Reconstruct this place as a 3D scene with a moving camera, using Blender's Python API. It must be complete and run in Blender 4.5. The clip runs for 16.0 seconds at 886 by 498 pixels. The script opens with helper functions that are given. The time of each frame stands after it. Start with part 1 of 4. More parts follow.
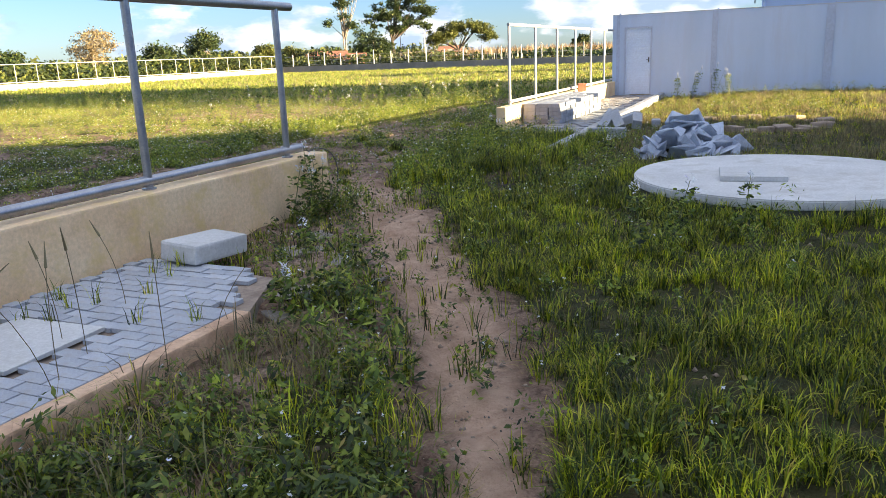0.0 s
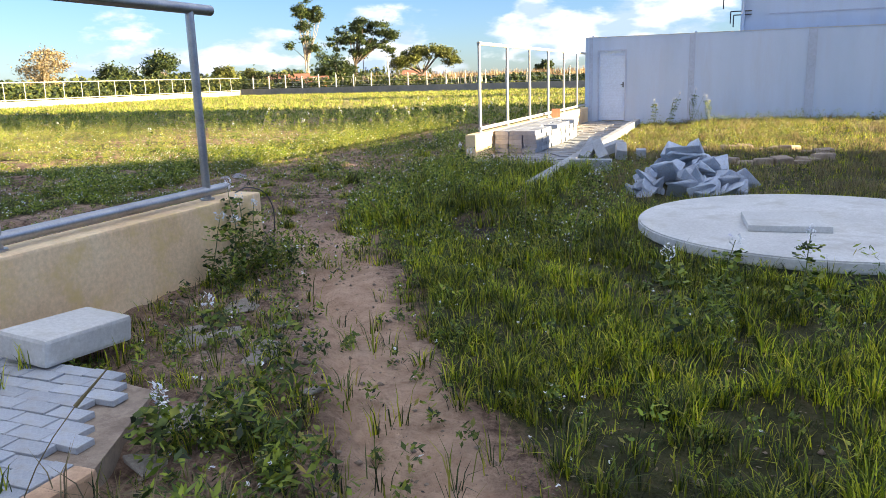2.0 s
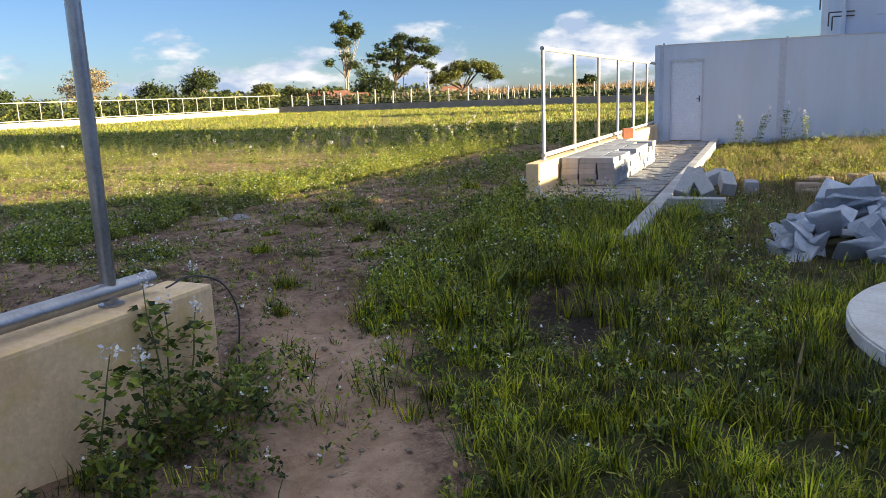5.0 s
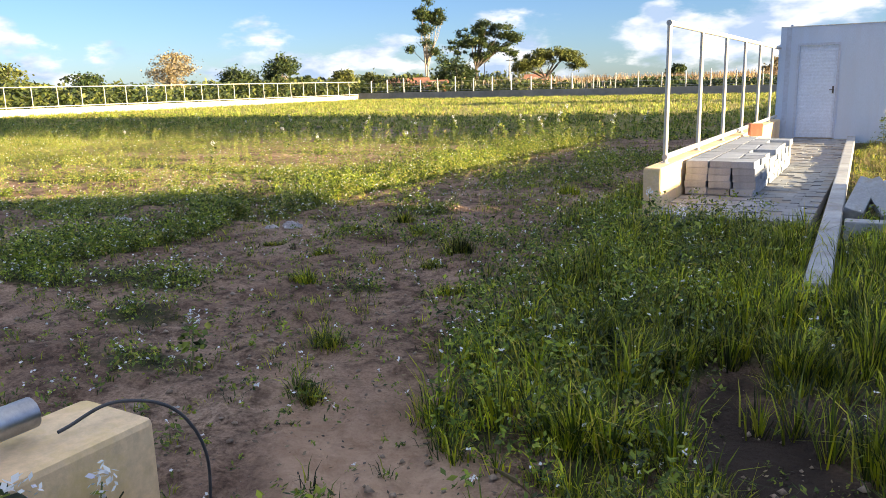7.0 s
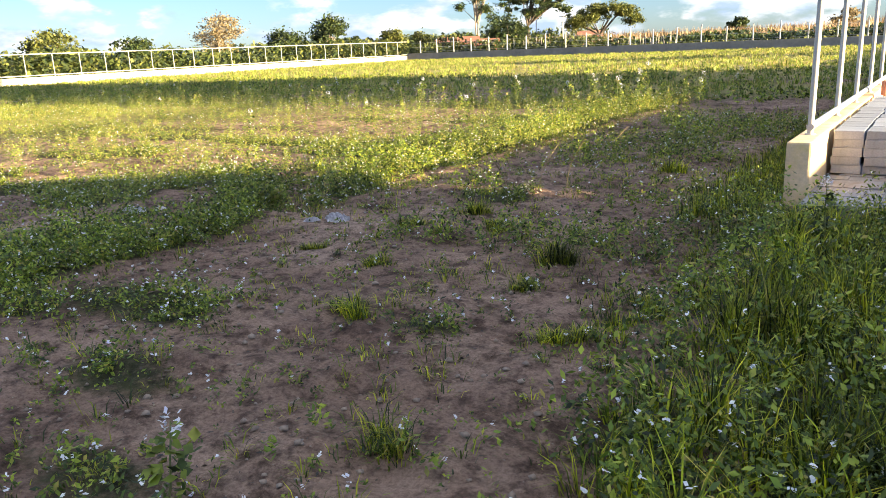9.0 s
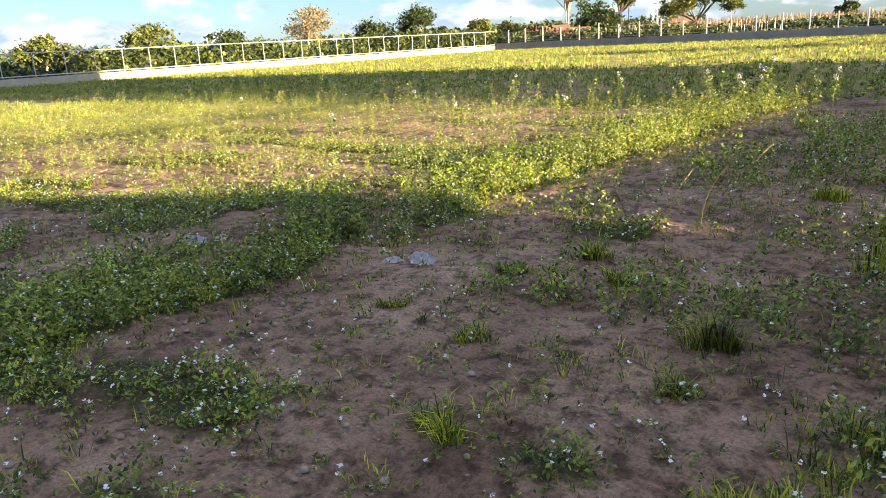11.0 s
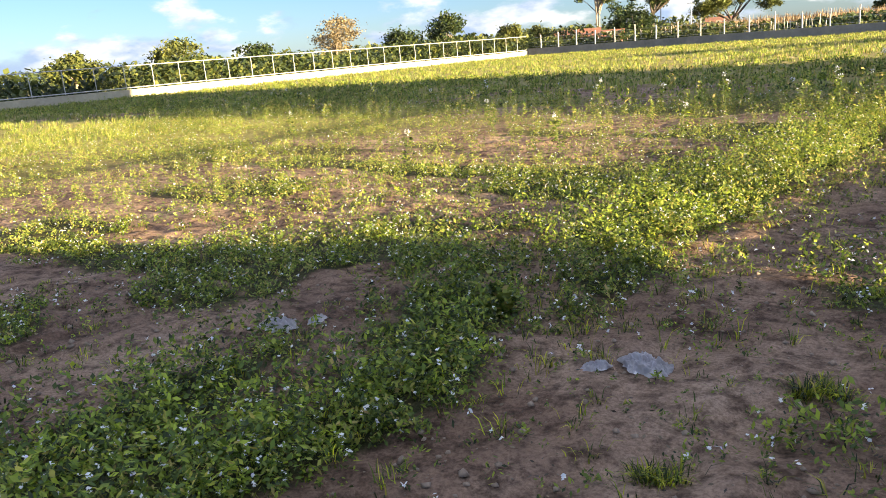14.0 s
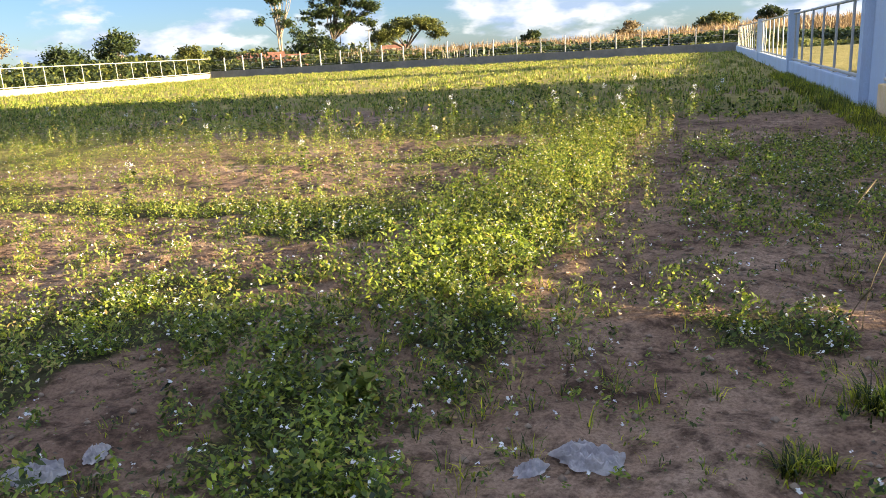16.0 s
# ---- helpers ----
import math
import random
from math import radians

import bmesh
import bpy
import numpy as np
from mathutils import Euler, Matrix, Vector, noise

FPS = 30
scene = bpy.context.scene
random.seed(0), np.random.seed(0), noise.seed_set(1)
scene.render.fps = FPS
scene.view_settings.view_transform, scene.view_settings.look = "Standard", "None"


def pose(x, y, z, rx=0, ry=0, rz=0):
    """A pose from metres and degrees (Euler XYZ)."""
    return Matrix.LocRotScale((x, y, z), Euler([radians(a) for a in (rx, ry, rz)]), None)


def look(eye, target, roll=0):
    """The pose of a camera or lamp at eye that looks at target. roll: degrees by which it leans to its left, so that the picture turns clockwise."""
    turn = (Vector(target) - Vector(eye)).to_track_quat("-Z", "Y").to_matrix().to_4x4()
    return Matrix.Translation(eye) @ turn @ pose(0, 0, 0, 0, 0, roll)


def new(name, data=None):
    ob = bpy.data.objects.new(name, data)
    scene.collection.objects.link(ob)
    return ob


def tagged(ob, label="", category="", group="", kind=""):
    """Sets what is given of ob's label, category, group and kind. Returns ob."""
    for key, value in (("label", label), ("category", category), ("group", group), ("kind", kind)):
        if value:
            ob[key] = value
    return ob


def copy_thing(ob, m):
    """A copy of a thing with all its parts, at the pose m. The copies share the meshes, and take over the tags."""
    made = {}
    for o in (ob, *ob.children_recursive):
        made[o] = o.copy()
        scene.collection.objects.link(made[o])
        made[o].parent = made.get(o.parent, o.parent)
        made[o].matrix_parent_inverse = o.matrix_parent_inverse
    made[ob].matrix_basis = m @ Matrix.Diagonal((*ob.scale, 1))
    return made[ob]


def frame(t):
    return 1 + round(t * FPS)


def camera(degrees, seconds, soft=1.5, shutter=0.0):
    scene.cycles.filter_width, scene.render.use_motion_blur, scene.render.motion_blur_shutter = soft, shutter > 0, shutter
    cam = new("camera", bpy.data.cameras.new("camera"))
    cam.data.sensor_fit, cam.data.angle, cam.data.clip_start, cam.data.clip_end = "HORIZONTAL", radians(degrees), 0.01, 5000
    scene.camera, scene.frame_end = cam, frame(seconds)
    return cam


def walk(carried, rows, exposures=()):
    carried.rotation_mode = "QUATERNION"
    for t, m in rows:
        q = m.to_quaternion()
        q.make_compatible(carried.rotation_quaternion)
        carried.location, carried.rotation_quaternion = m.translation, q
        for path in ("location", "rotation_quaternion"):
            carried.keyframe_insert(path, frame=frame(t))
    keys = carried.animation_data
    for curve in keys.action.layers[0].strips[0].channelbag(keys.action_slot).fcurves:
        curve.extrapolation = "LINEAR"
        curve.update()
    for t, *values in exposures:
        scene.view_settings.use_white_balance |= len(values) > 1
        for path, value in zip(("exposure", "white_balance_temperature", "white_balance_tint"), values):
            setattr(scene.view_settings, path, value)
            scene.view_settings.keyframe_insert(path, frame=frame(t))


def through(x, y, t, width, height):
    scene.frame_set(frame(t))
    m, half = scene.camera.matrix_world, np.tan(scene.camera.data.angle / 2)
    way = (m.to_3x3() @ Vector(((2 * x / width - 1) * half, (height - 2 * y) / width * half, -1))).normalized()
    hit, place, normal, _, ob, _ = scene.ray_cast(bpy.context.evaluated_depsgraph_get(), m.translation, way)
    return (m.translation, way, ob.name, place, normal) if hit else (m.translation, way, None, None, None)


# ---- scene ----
cam = camera(60.54, 16.0, soft=0.8)
EXPOSURE, SUN_POWER, SKY_POWER, SKY_LIFT, SKY_TINT, OVERHEAD_FILL = 2.85, 5.0, 0.05, 12.0, (0.27, 0.35, 0.51, 1.0), 2.1
PATH = [
    (0.0, (5.008, -14.633, 1.540), (4.211, -12.867, 1.043), -2.3),
    (0.5, (4.845, -14.223, 1.524), (4.020, -12.469, 1.034), -2.0),
    (1.0, (4.666, -13.917, 1.519), (3.851, -12.152, 1.046), -1.8),
    (1.5, (4.448, -13.566, 1.504), (3.693, -11.771, 1.048), -2.1),
    (2.0, (4.350, -13.113, 1.488), (3.638, -11.297, 1.047), -1.7),
    (2.5, (4.226, -12.743, 1.521), (3.522, -10.918, 1.106), -1.0),
    (3.0, (3.978, -12.328, 1.523), (3.273, -10.497, 1.135), -0.9),
    (3.5, (3.783, -11.878, 1.490), (3.062, -10.053, 1.097), -1.3),
    (6.0, (2.698, -9.666, 1.470), (1.808, -7.920, 1.070), -1.8),
    (6.5, (2.466, -9.235, 1.465), (1.531, -7.514, 1.059), -1.4),
    (7.0, (2.161, -8.837, 1.437), (1.178, -7.148, 1.016), -1.5),
    (7.5, (1.898, -8.514, 1.436), (0.870, -6.855, 0.999), -1.9),
    (8.0, (1.610, -8.089, 1.433), (0.563, -6.448, 0.977), -1.9),
    (8.5, (1.295, -7.786, 1.433), (0.243, -6.156, 0.952), -2.2),
    (9.0, (1.048, -7.490, 1.401), (-0.034, -5.890, 0.886), -2.5),
    (11.5, (-0.048, -6.403, 1.539), (-1.339, -4.966, 1.021), -3.0),
    (12.0, (-0.375, -6.244, 1.507), (-1.702, -4.833, 1.012), -2.7),
    (12.5, (-0.732, -6.026, 1.505), (-2.102, -4.650, 1.028), -2.8),
    (13.0, (-1.179, -5.927, 1.471), (-2.564, -4.563, 0.998), -3.4),
    (13.5, (-1.488, -5.835, 1.479), (-2.853, -4.455, 0.996), -4.5),
    (14.0, (-1.816, -5.631, 1.489), (-3.125, -4.206, 0.981), -4.7),
    (14.5, (-2.070, -5.557, 1.467), (-3.267, -4.041, 0.949), -4.1),
    (15.0, (-2.421, -5.508, 1.501), (-3.461, -3.875, 0.995), -3.8),
    (15.5, (-2.703, -5.404, 1.463), (-3.580, -3.682, 0.950), -3.7),
    (16.0, (-3.028, -5.153, 1.478), (-3.658, -3.324, 0.974), -3.4),
]
walk(cam, [(t, look(eye, target, roll)) for t, eye, target, roll in PATH], [(t, EXPOSURE + stops) for t, stops in ((0.0, 0.12), (1.0, 0.1), (1.5, 0.0), (2.0, 0.2), (2.5, 0.12), (3.0, -0.08), (3.5, -0.42), (6.0, -0.3), (6.5, -0.35), (7.0, -0.05), (7.5, -0.22), (8.0, -0.02), (9.0, 0.15), (11.5, 0.05), (12.5, -0.02), (16.0, -0.07))])

# ---- daylight: a low warm sun and a clear sky with clouds on the horizon ----
SUN_TURN, SUN_HEIGHT = radians(85), radians(7.9)
TO_SUN = Vector((math.sin(SUN_TURN) * math.cos(SUN_HEIGHT), math.cos(SUN_TURN) * math.cos(SUN_HEIGHT), math.sin(SUN_HEIGHT)))
sun = new("sun", bpy.data.lights.new("sun", "SUN"))
sun.data.energy, sun.data.angle, sun.data.color = SUN_POWER, radians(0.5), (1.0, 0.79, 0.46)
sun.matrix_world = look(TO_SUN * 100, (0, 0, 0))


def link(tree, a, b):
    tree.links.new(a, b)


world = bpy.data.worlds.new("sky")
scene.world = world
world.use_nodes = True
wt = world.node_tree
wt.nodes.clear()
sky = wt.nodes.new("ShaderNodeTexSky")
sky.sky_type, sky.sun_disc = "NISHITA", False
sky.sun_elevation, sky.sun_rotation = SUN_HEIGHT + radians(SKY_LIFT), SUN_TURN
sky.air_density, sky.dust_density, sky.ozone_density = 1.0, 0.3, 2.0
coord = wt.nodes.new("ShaderNodeTexCoord")
stretch = wt.nodes.new("ShaderNodeMapping")
stretch.inputs["Scale"].default_value = (1.0, 1.0, 2.4)
stretch.inputs["Location"].default_value = (3.3, 1.7, 0.15)
link(wt, coord.outputs["Generated"], stretch.inputs["Vector"])
puffs = wt.nodes.new("ShaderNodeTexNoise")
puffs.inputs["Scale"].default_value, puffs.inputs["Detail"].default_value, puffs.inputs["Roughness"].default_value = 6.5, 7, 0.55
link(wt, stretch.outputs[0], puffs.inputs["Vector"])
split = wt.nodes.new("ShaderNodeSeparateXYZ")
link(wt, coord.outputs["Generated"], split.inputs[0])
# clouds crowd low above the horizon
low = wt.nodes.new("ShaderNodeMapRange")
low.inputs["From Min"].default_value, low.inputs["From Max"].default_value = 0.02, 0.14
low.inputs["To Min"].default_value, low.inputs["To Max"].default_value = 0.125, -0.07
link(wt, split.outputs["Z"], low.inputs["Value"])
# and a broken bright cover, never in view, is added overhead to brighten the shade
high = wt.nodes.new("ShaderNodeMapRange")
high.inputs["From Min"].default_value, high.inputs["From Max"].default_value = 0.22, 0.5
high.inputs["To Min"].default_value, high.inputs["To Max"].default_value = 0.0, 0.16
link(wt, split.outputs["Z"], high.inputs["Value"])
cover_sum = wt.nodes.new("ShaderNodeMath")
link(wt, low.outputs[0], cover_sum.inputs[0])
link(wt, high.outputs[0], cover_sum.inputs[1])
amount = wt.nodes.new("ShaderNodeMath")
link(wt, puffs.outputs["Fac"], amount.inputs[0])
link(wt, cover_sum.outputs[0], amount.inputs[1])
edge = wt.nodes.new("ShaderNodeMapRange")
edge.interpolation_type = "SMOOTHSTEP"
edge.inputs["From Min"].default_value, edge.inputs["From Max"].default_value = 0.555, 0.66
link(wt, amount.outputs[0], edge.inputs["Value"])
shape = wt.nodes.new("ShaderNodeTexNoise")
shape.inputs["Scale"].default_value, shape.inputs["Detail"].default_value = 16, 5
link(wt, stretch.outputs[0], shape.inputs["Vector"])
tint = wt.nodes.new("ShaderNodeValToRGB")
tint.color_ramp.elements[0].position, tint.color_ramp.elements[0].color = 0.40, (1.6, 2.05, 2.8, 1)
tint.color_ramp.elements[1].position, tint.color_ramp.elements[1].color = 0.60, (3.75, 3.7, 3.7, 1)
link(wt, shape.outputs["Fac"], tint.inputs["Fac"])
# the added overhead cover is made brighter than the horizon clouds, as fill light
lofty = wt.nodes.new("ShaderNodeMapRange")
lofty.inputs["From Min"].default_value, lofty.inputs["From Max"].default_value = 0.2, 0.5
lofty.inputs["To Min"].default_value, lofty.inputs["To Max"].default_value = 1.0, OVERHEAD_FILL
link(wt, split.outputs["Z"], lofty.inputs["Value"])
lit = wt.nodes.new("ShaderNodeVectorMath")
lit.operation = "SCALE"
link(wt, tint.outputs["Color"], lit.inputs[0])
link(wt, lofty.outputs[0], lit.inputs["Scale"])
clouds = wt.nodes.new("ShaderNodeMix")
clouds.data_type = "RGBA"
link(wt, edge.outputs[0], clouds.inputs["Factor"])
boost = wt.nodes.new("ShaderNodeMix")
boost.data_type, boost.blend_type = "RGBA", "MULTIPLY"
boost.inputs["Factor"].default_value = 1.0
boost.inputs["B"].default_value = SKY_TINT
link(wt, sky.outputs[0], boost.inputs["A"])
link(wt, boost.outputs["Result"], clouds.inputs["A"])
link(wt, lit.outputs[0], clouds.inputs["B"])
shine = wt.nodes.new("ShaderNodeBackground")
shine.inputs["Strength"].default_value = SKY_POWER
link(wt, clouds.outputs["Result"], shine.inputs["Color"])
link(wt, shine.outputs[0], wt.nodes.new("ShaderNodeOutputWorld").inputs["Surface"])


# ---- materials ----
def ramp_node(nt, source, stops):
    node = nt.nodes.new("ShaderNodeValToRGB")
    els = node.color_ramp.elements
    while len(els) < len(stops):
        els.new(0.5)
    for el, (at, col) in zip(els, stops):
        el.position, el.color = at, (*col, 1)
    link(nt, source, node.inputs["Fac"])
    return node.outputs["Color"]


def noise_node(nt, scale, detail=4, rough=0.55, vector=None):
    node = nt.nodes.new("ShaderNodeTexNoise")
    node.inputs["Scale"].default_value, node.inputs["Detail"].default_value, node.inputs["Roughness"].default_value = scale, detail, rough
    if vector:
        link(nt, vector, node.inputs["Vector"])
    return node.outputs["Fac"]


def mix_node(nt, a, b, fac, blend="MIX"):
    node = nt.nodes.new("ShaderNodeMix")
    node.data_type, node.blend_type = "RGBA", blend
    for socket, value in ((node.inputs["A"], a), (node.inputs["B"], b), (node.inputs["Factor"], fac)):
        if isinstance(value, bpy.types.NodeSocket):
            link(nt, value, socket)
        elif isinstance(value, tuple):
            socket.default_value = (*value, 1)
        else:
            socket.default_value = value
    return node.outputs["Result"]


def blank(name):
    mat = bpy.data.materials.new(name)
    mat.use_nodes = True
    nt = mat.node_tree
    place = nt.nodes.new("ShaderNodeTexCoord").outputs["Object"]
    return mat, nt, nt.nodes["Principled BSDF"], place


def relief(nt, bsdf, height, strength, distance):
    bump = nt.nodes.new("ShaderNodeBump")
    bump.inputs["Strength"].default_value, bump.inputs["Distance"].default_value = strength, distance
    link(nt, height, bump.inputs["Height"])
    link(nt, bump.outputs[0], bsdf.inputs["Normal"])


def solid(name, stops, coarse=1.5, fine=40, rough=0.85, metal=0.0, bump=0.3, depth=0.01, grime=None, pieces=0.0, streak=False):
    """Two scales of colour variation, fine relief, and stains where given."""
    mat, nt, bsdf, place = blank(name)
    if streak:
        run = nt.nodes.new("ShaderNodeMapping")
        run.inputs["Scale"].default_value = (2.2, 2.2, 0.25)
        link(nt, place, run.inputs["Vector"])
        place = run.outputs[0]
    big = ramp_node(nt, noise_node(nt, coarse, 5, 0.6, place), stops)
    small = noise_node(nt, fine, 6, 0.7, place)
    col = mix_node(nt, big, ramp_node(nt, small, [(0.3, (0.62, 0.62, 0.62)), (0.7, (1.0, 1.0, 1.0))]), 0.7, "MULTIPLY")
    if grime:
        col = mix_node(nt, col, grime, ramp_node(nt, noise_node(nt, coarse * 2.3, 7, 0.7, place), [(0.5, (0, 0, 0)), (0.68, (0.8, 0.8, 0.8))]))
    if pieces:
        info = nt.nodes.new("ShaderNodeObjectInfo")
        col = mix_node(nt, col, ramp_node(nt, info.outputs["Random"], [(0.0, (1 - pieces,) * 3), (1.0, (1, 1, 1))]), 1.0, "MULTIPLY")
    link(nt, col, bsdf.inputs["Base Color"])
    bsdf.inputs["Roughness"].default_value, bsdf.inputs["Metallic"].default_value = rough, metal
    relief(nt, bsdf, small, bump, depth)
    return mat


def leafy(name, stops, patch=0.8, through=0.35, patches=((0.6, 0.6, 0.6), (1.1, 1.1, 1.0)), tufts=0.0):
    """Leaves and blades: each varies in colour, drifts of tone across the ground, light passes through; tufts paints
    shaded gaps and bright clumps.
    """
    mat, nt, bsdf, place = blank(name)
    geo = nt.nodes.new("ShaderNodeNewGeometry")
    col = ramp_node(nt, geo.outputs["Random Per Island"], stops)
    col = mix_node(nt, col, ramp_node(nt, noise_node(nt, patch, 3, 0.5, place), [(0.35, patches[0]), (0.65, patches[1])]), 1.0, "MULTIPLY")
    # shade between clumps is put into the leaf colour, and clump tops are brightened
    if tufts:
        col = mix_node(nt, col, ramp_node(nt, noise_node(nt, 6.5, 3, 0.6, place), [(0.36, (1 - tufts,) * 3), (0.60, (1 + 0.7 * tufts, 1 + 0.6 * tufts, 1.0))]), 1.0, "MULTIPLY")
    link(nt, col, bsdf.inputs["Base Color"])
    bsdf.inputs["Roughness"].default_value = 0.6
    thin = nt.nodes.new("ShaderNodeBsdfTranslucent")
    link(nt, col, thin.inputs["Color"])
    both = nt.nodes.new("ShaderNodeMixShader")
    both.inputs["Fac"].default_value = through
    link(nt, bsdf.outputs[0], both.inputs[1])
    link(nt, thin.outputs[0], both.inputs[2])
    link(nt, both.outputs[0], nt.nodes["Material Output"].inputs["Surface"])
    return mat


def ground_material():
    """Pinkish sandy soil with clods; where plants stand, dry and green growth darkened with painted shade."""
    mat, nt, bsdf, place = blank("soil")
    cover = nt.nodes.new("ShaderNodeAttribute")
    cover.attribute_name = "cover"
    damp = nt.nodes.new("ShaderNodeAttribute")
    damp.attribute_name = "damp"
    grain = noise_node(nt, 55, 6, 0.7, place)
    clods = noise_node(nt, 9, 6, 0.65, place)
    soil = ramp_node(nt, noise_node(nt, 0.9, 5, 0.6, place), [(0.3, (0.165, 0.10, 0.07)), (0.5, (0.32, 0.21, 0.15)), (0.72, (0.48, 0.34, 0.25))])
    # hollows of the clod and grain relief get painted shade, darkening the soil colour
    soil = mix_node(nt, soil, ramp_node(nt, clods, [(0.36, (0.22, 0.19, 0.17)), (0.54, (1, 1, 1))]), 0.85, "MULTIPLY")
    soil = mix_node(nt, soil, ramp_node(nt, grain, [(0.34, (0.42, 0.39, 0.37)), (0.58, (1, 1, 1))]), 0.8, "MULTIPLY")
    trodden = nt.nodes.new("ShaderNodeAttribute")
    trodden.attribute_name = "trodden"
    sand = ramp_node(nt, noise_node(nt, 7, 6, 0.7, place), [(0.3, (0.38, 0.235, 0.15)), (0.6, (0.60, 0.41, 0.285))])
    soil = mix_node(nt, soil, sand, trodden.outputs["Fac"])
    soil = mix_node(nt, soil, (0.035, 0.026, 0.022), damp.outputs["Fac"])
    # growth near the plants is coloured very dark to hold the shade beneath them
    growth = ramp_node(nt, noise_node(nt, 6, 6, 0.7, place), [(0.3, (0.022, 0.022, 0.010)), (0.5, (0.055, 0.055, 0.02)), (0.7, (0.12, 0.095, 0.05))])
    meadow = ramp_node(nt, noise_node(nt, 0.25, 6, 0.65, place), [(0.3, (0.21, 0.19, 0.055)), (0.5, (0.30, 0.26, 0.085)), (0.7, (0.40, 0.32, 0.13))])
    meadow = mix_node(nt, meadow, ramp_node(nt, noise_node(nt, 3.0, 7, 0.75, place), [(0.35, (0.45, 0.45, 0.45)), (0.6, (1, 1, 1))]), 0.8, "MULTIPLY")
    far = nt.nodes.new("ShaderNodeAttribute")
    far.attribute_name = "meadow"
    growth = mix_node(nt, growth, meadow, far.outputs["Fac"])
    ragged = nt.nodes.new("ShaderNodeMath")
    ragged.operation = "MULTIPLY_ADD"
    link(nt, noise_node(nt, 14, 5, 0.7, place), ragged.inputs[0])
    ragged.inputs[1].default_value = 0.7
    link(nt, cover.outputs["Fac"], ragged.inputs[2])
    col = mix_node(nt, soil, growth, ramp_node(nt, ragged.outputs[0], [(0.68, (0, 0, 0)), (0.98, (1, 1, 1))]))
    link(nt, col, bsdf.inputs["Base Color"])
    bsdf.inputs["Roughness"].default_value = 0.95
    bsdf.inputs["Specular IOR Level"].default_value = 0.2
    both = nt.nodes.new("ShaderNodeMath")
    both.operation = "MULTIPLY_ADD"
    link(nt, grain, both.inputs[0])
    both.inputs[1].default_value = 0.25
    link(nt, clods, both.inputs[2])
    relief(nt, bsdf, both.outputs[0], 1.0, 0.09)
    return mat


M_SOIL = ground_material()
M_PLASTER = solid("cream_plaster", [(0.3, (0.68, 0.45, 0.25)), (0.5, (0.84, 0.60, 0.36)), (0.7, (0.89, 0.68, 0.43))], 1.6, 30, 0.9, bump=0.25, grime=(0.66, 0.47, 0.19))
M_WHITE = solid("white_concrete", [(0.3, (0.45, 0.56, 0.73)), (0.6, (0.52, 0.63, 0.81))], 0.5, 90, 0.85, bump=0.1, depth=0.003, grime=(0.42, 0.48, 0.60), streak=True)
M_BAND = solid("grey_joint", [(0.3, (0.40, 0.47, 0.61)), (0.7, (0.48, 0.55, 0.71))], 1.4, 20, 0.85, bump=0.15)
M_DOOR = solid("white_door_paint", [(0.3, (0.54, 0.66, 0.86)), (0.7, (0.59, 0.71, 0.89))], 2, 30, 0.4, bump=0.05)
M_CONCRETE = solid("grey_concrete", [(0.3, (0.27, 0.28, 0.30)), (0.5, (0.36, 0.37, 0.39)), (0.7, (0.46, 0.47, 0.49))], 2.2, 45, 0.9, bump=0.35, grime=(0.25, 0.23, 0.20))
M_PALE = solid("pale_cement", [(0.3, (0.52, 0.51, 0.49)), (0.7, (0.68, 0.67, 0.65))], 1.3, 40, 0.9, bump=0.2, grime=(0.40, 0.38, 0.34))
M_PAVER = solid("paver", [(0.3, (0.40, 0.42, 0.46)), (0.7, (0.55, 0.57, 0.61))], 3, 60, 0.9, bump=0.35, grime=(0.36, 0.33, 0.28), pieces=0.2)
M_JOINT = solid("sandy_joint", [(0.3, (0.20, 0.19, 0.18)), (0.7, (0.30, 0.28, 0.26))], 4, 60, 0.95)
M_EDGE = solid("earthy_mortar", [(0.3, (0.50, 0.31, 0.19)), (0.6, (0.72, 0.48, 0.31))], 3, 40, 0.95, bump=0.5, grime=(0.34, 0.21, 0.13))
M_RUBBLE = solid("broken_concrete", [(0.3, (0.46, 0.52, 0.64)), (0.7, (0.64, 0.69, 0.79))], 2.5, 35, 0.9, bump=0.5, depth=0.02, pieces=0.4, grime=(0.40, 0.38, 0.36))
M_DAMP = solid("damp_dark_concrete", [(0.3, (0.06, 0.06, 0.055)), (0.7, (0.14, 0.13, 0.12))], 3, 30, 0.9, bump=0.4)
M_STEEL = solid("galvanised_steel", [(0.3, (0.34, 0.34, 0.36)), (0.7, (0.48, 0.48, 0.50))], 5, 60, 0.35, 0.9, bump=0.05, depth=0.002)
M_PAINTED = solid("pale_painted_steel", [(0.3, (0.42, 0.41, 0.38)), (0.7, (0.54, 0.52, 0.49))], 5, 60, 0.5, 0.1, bump=0.05, depth=0.002)
M_FARWALL = solid("dark_grey_block_wall", [(0.3, (0.16, 0.16, 0.16)), (0.7, (0.26, 0.26, 0.26))], 0.5, 3, 0.95, bump=0.2)
M_CREAM = solid("pale_cream_wall", [(0.3, (0.42, 0.36, 0.25)), (0.7, (0.54, 0.47, 0.34))], 0.5, 3, 0.95, bump=0.2)
M_ROOF = solid("old_roof_tiles", [(0.3, (0.20, 0.085, 0.055)), (0.7, (0.32, 0.14, 0.09))], 2, 10, 0.95)
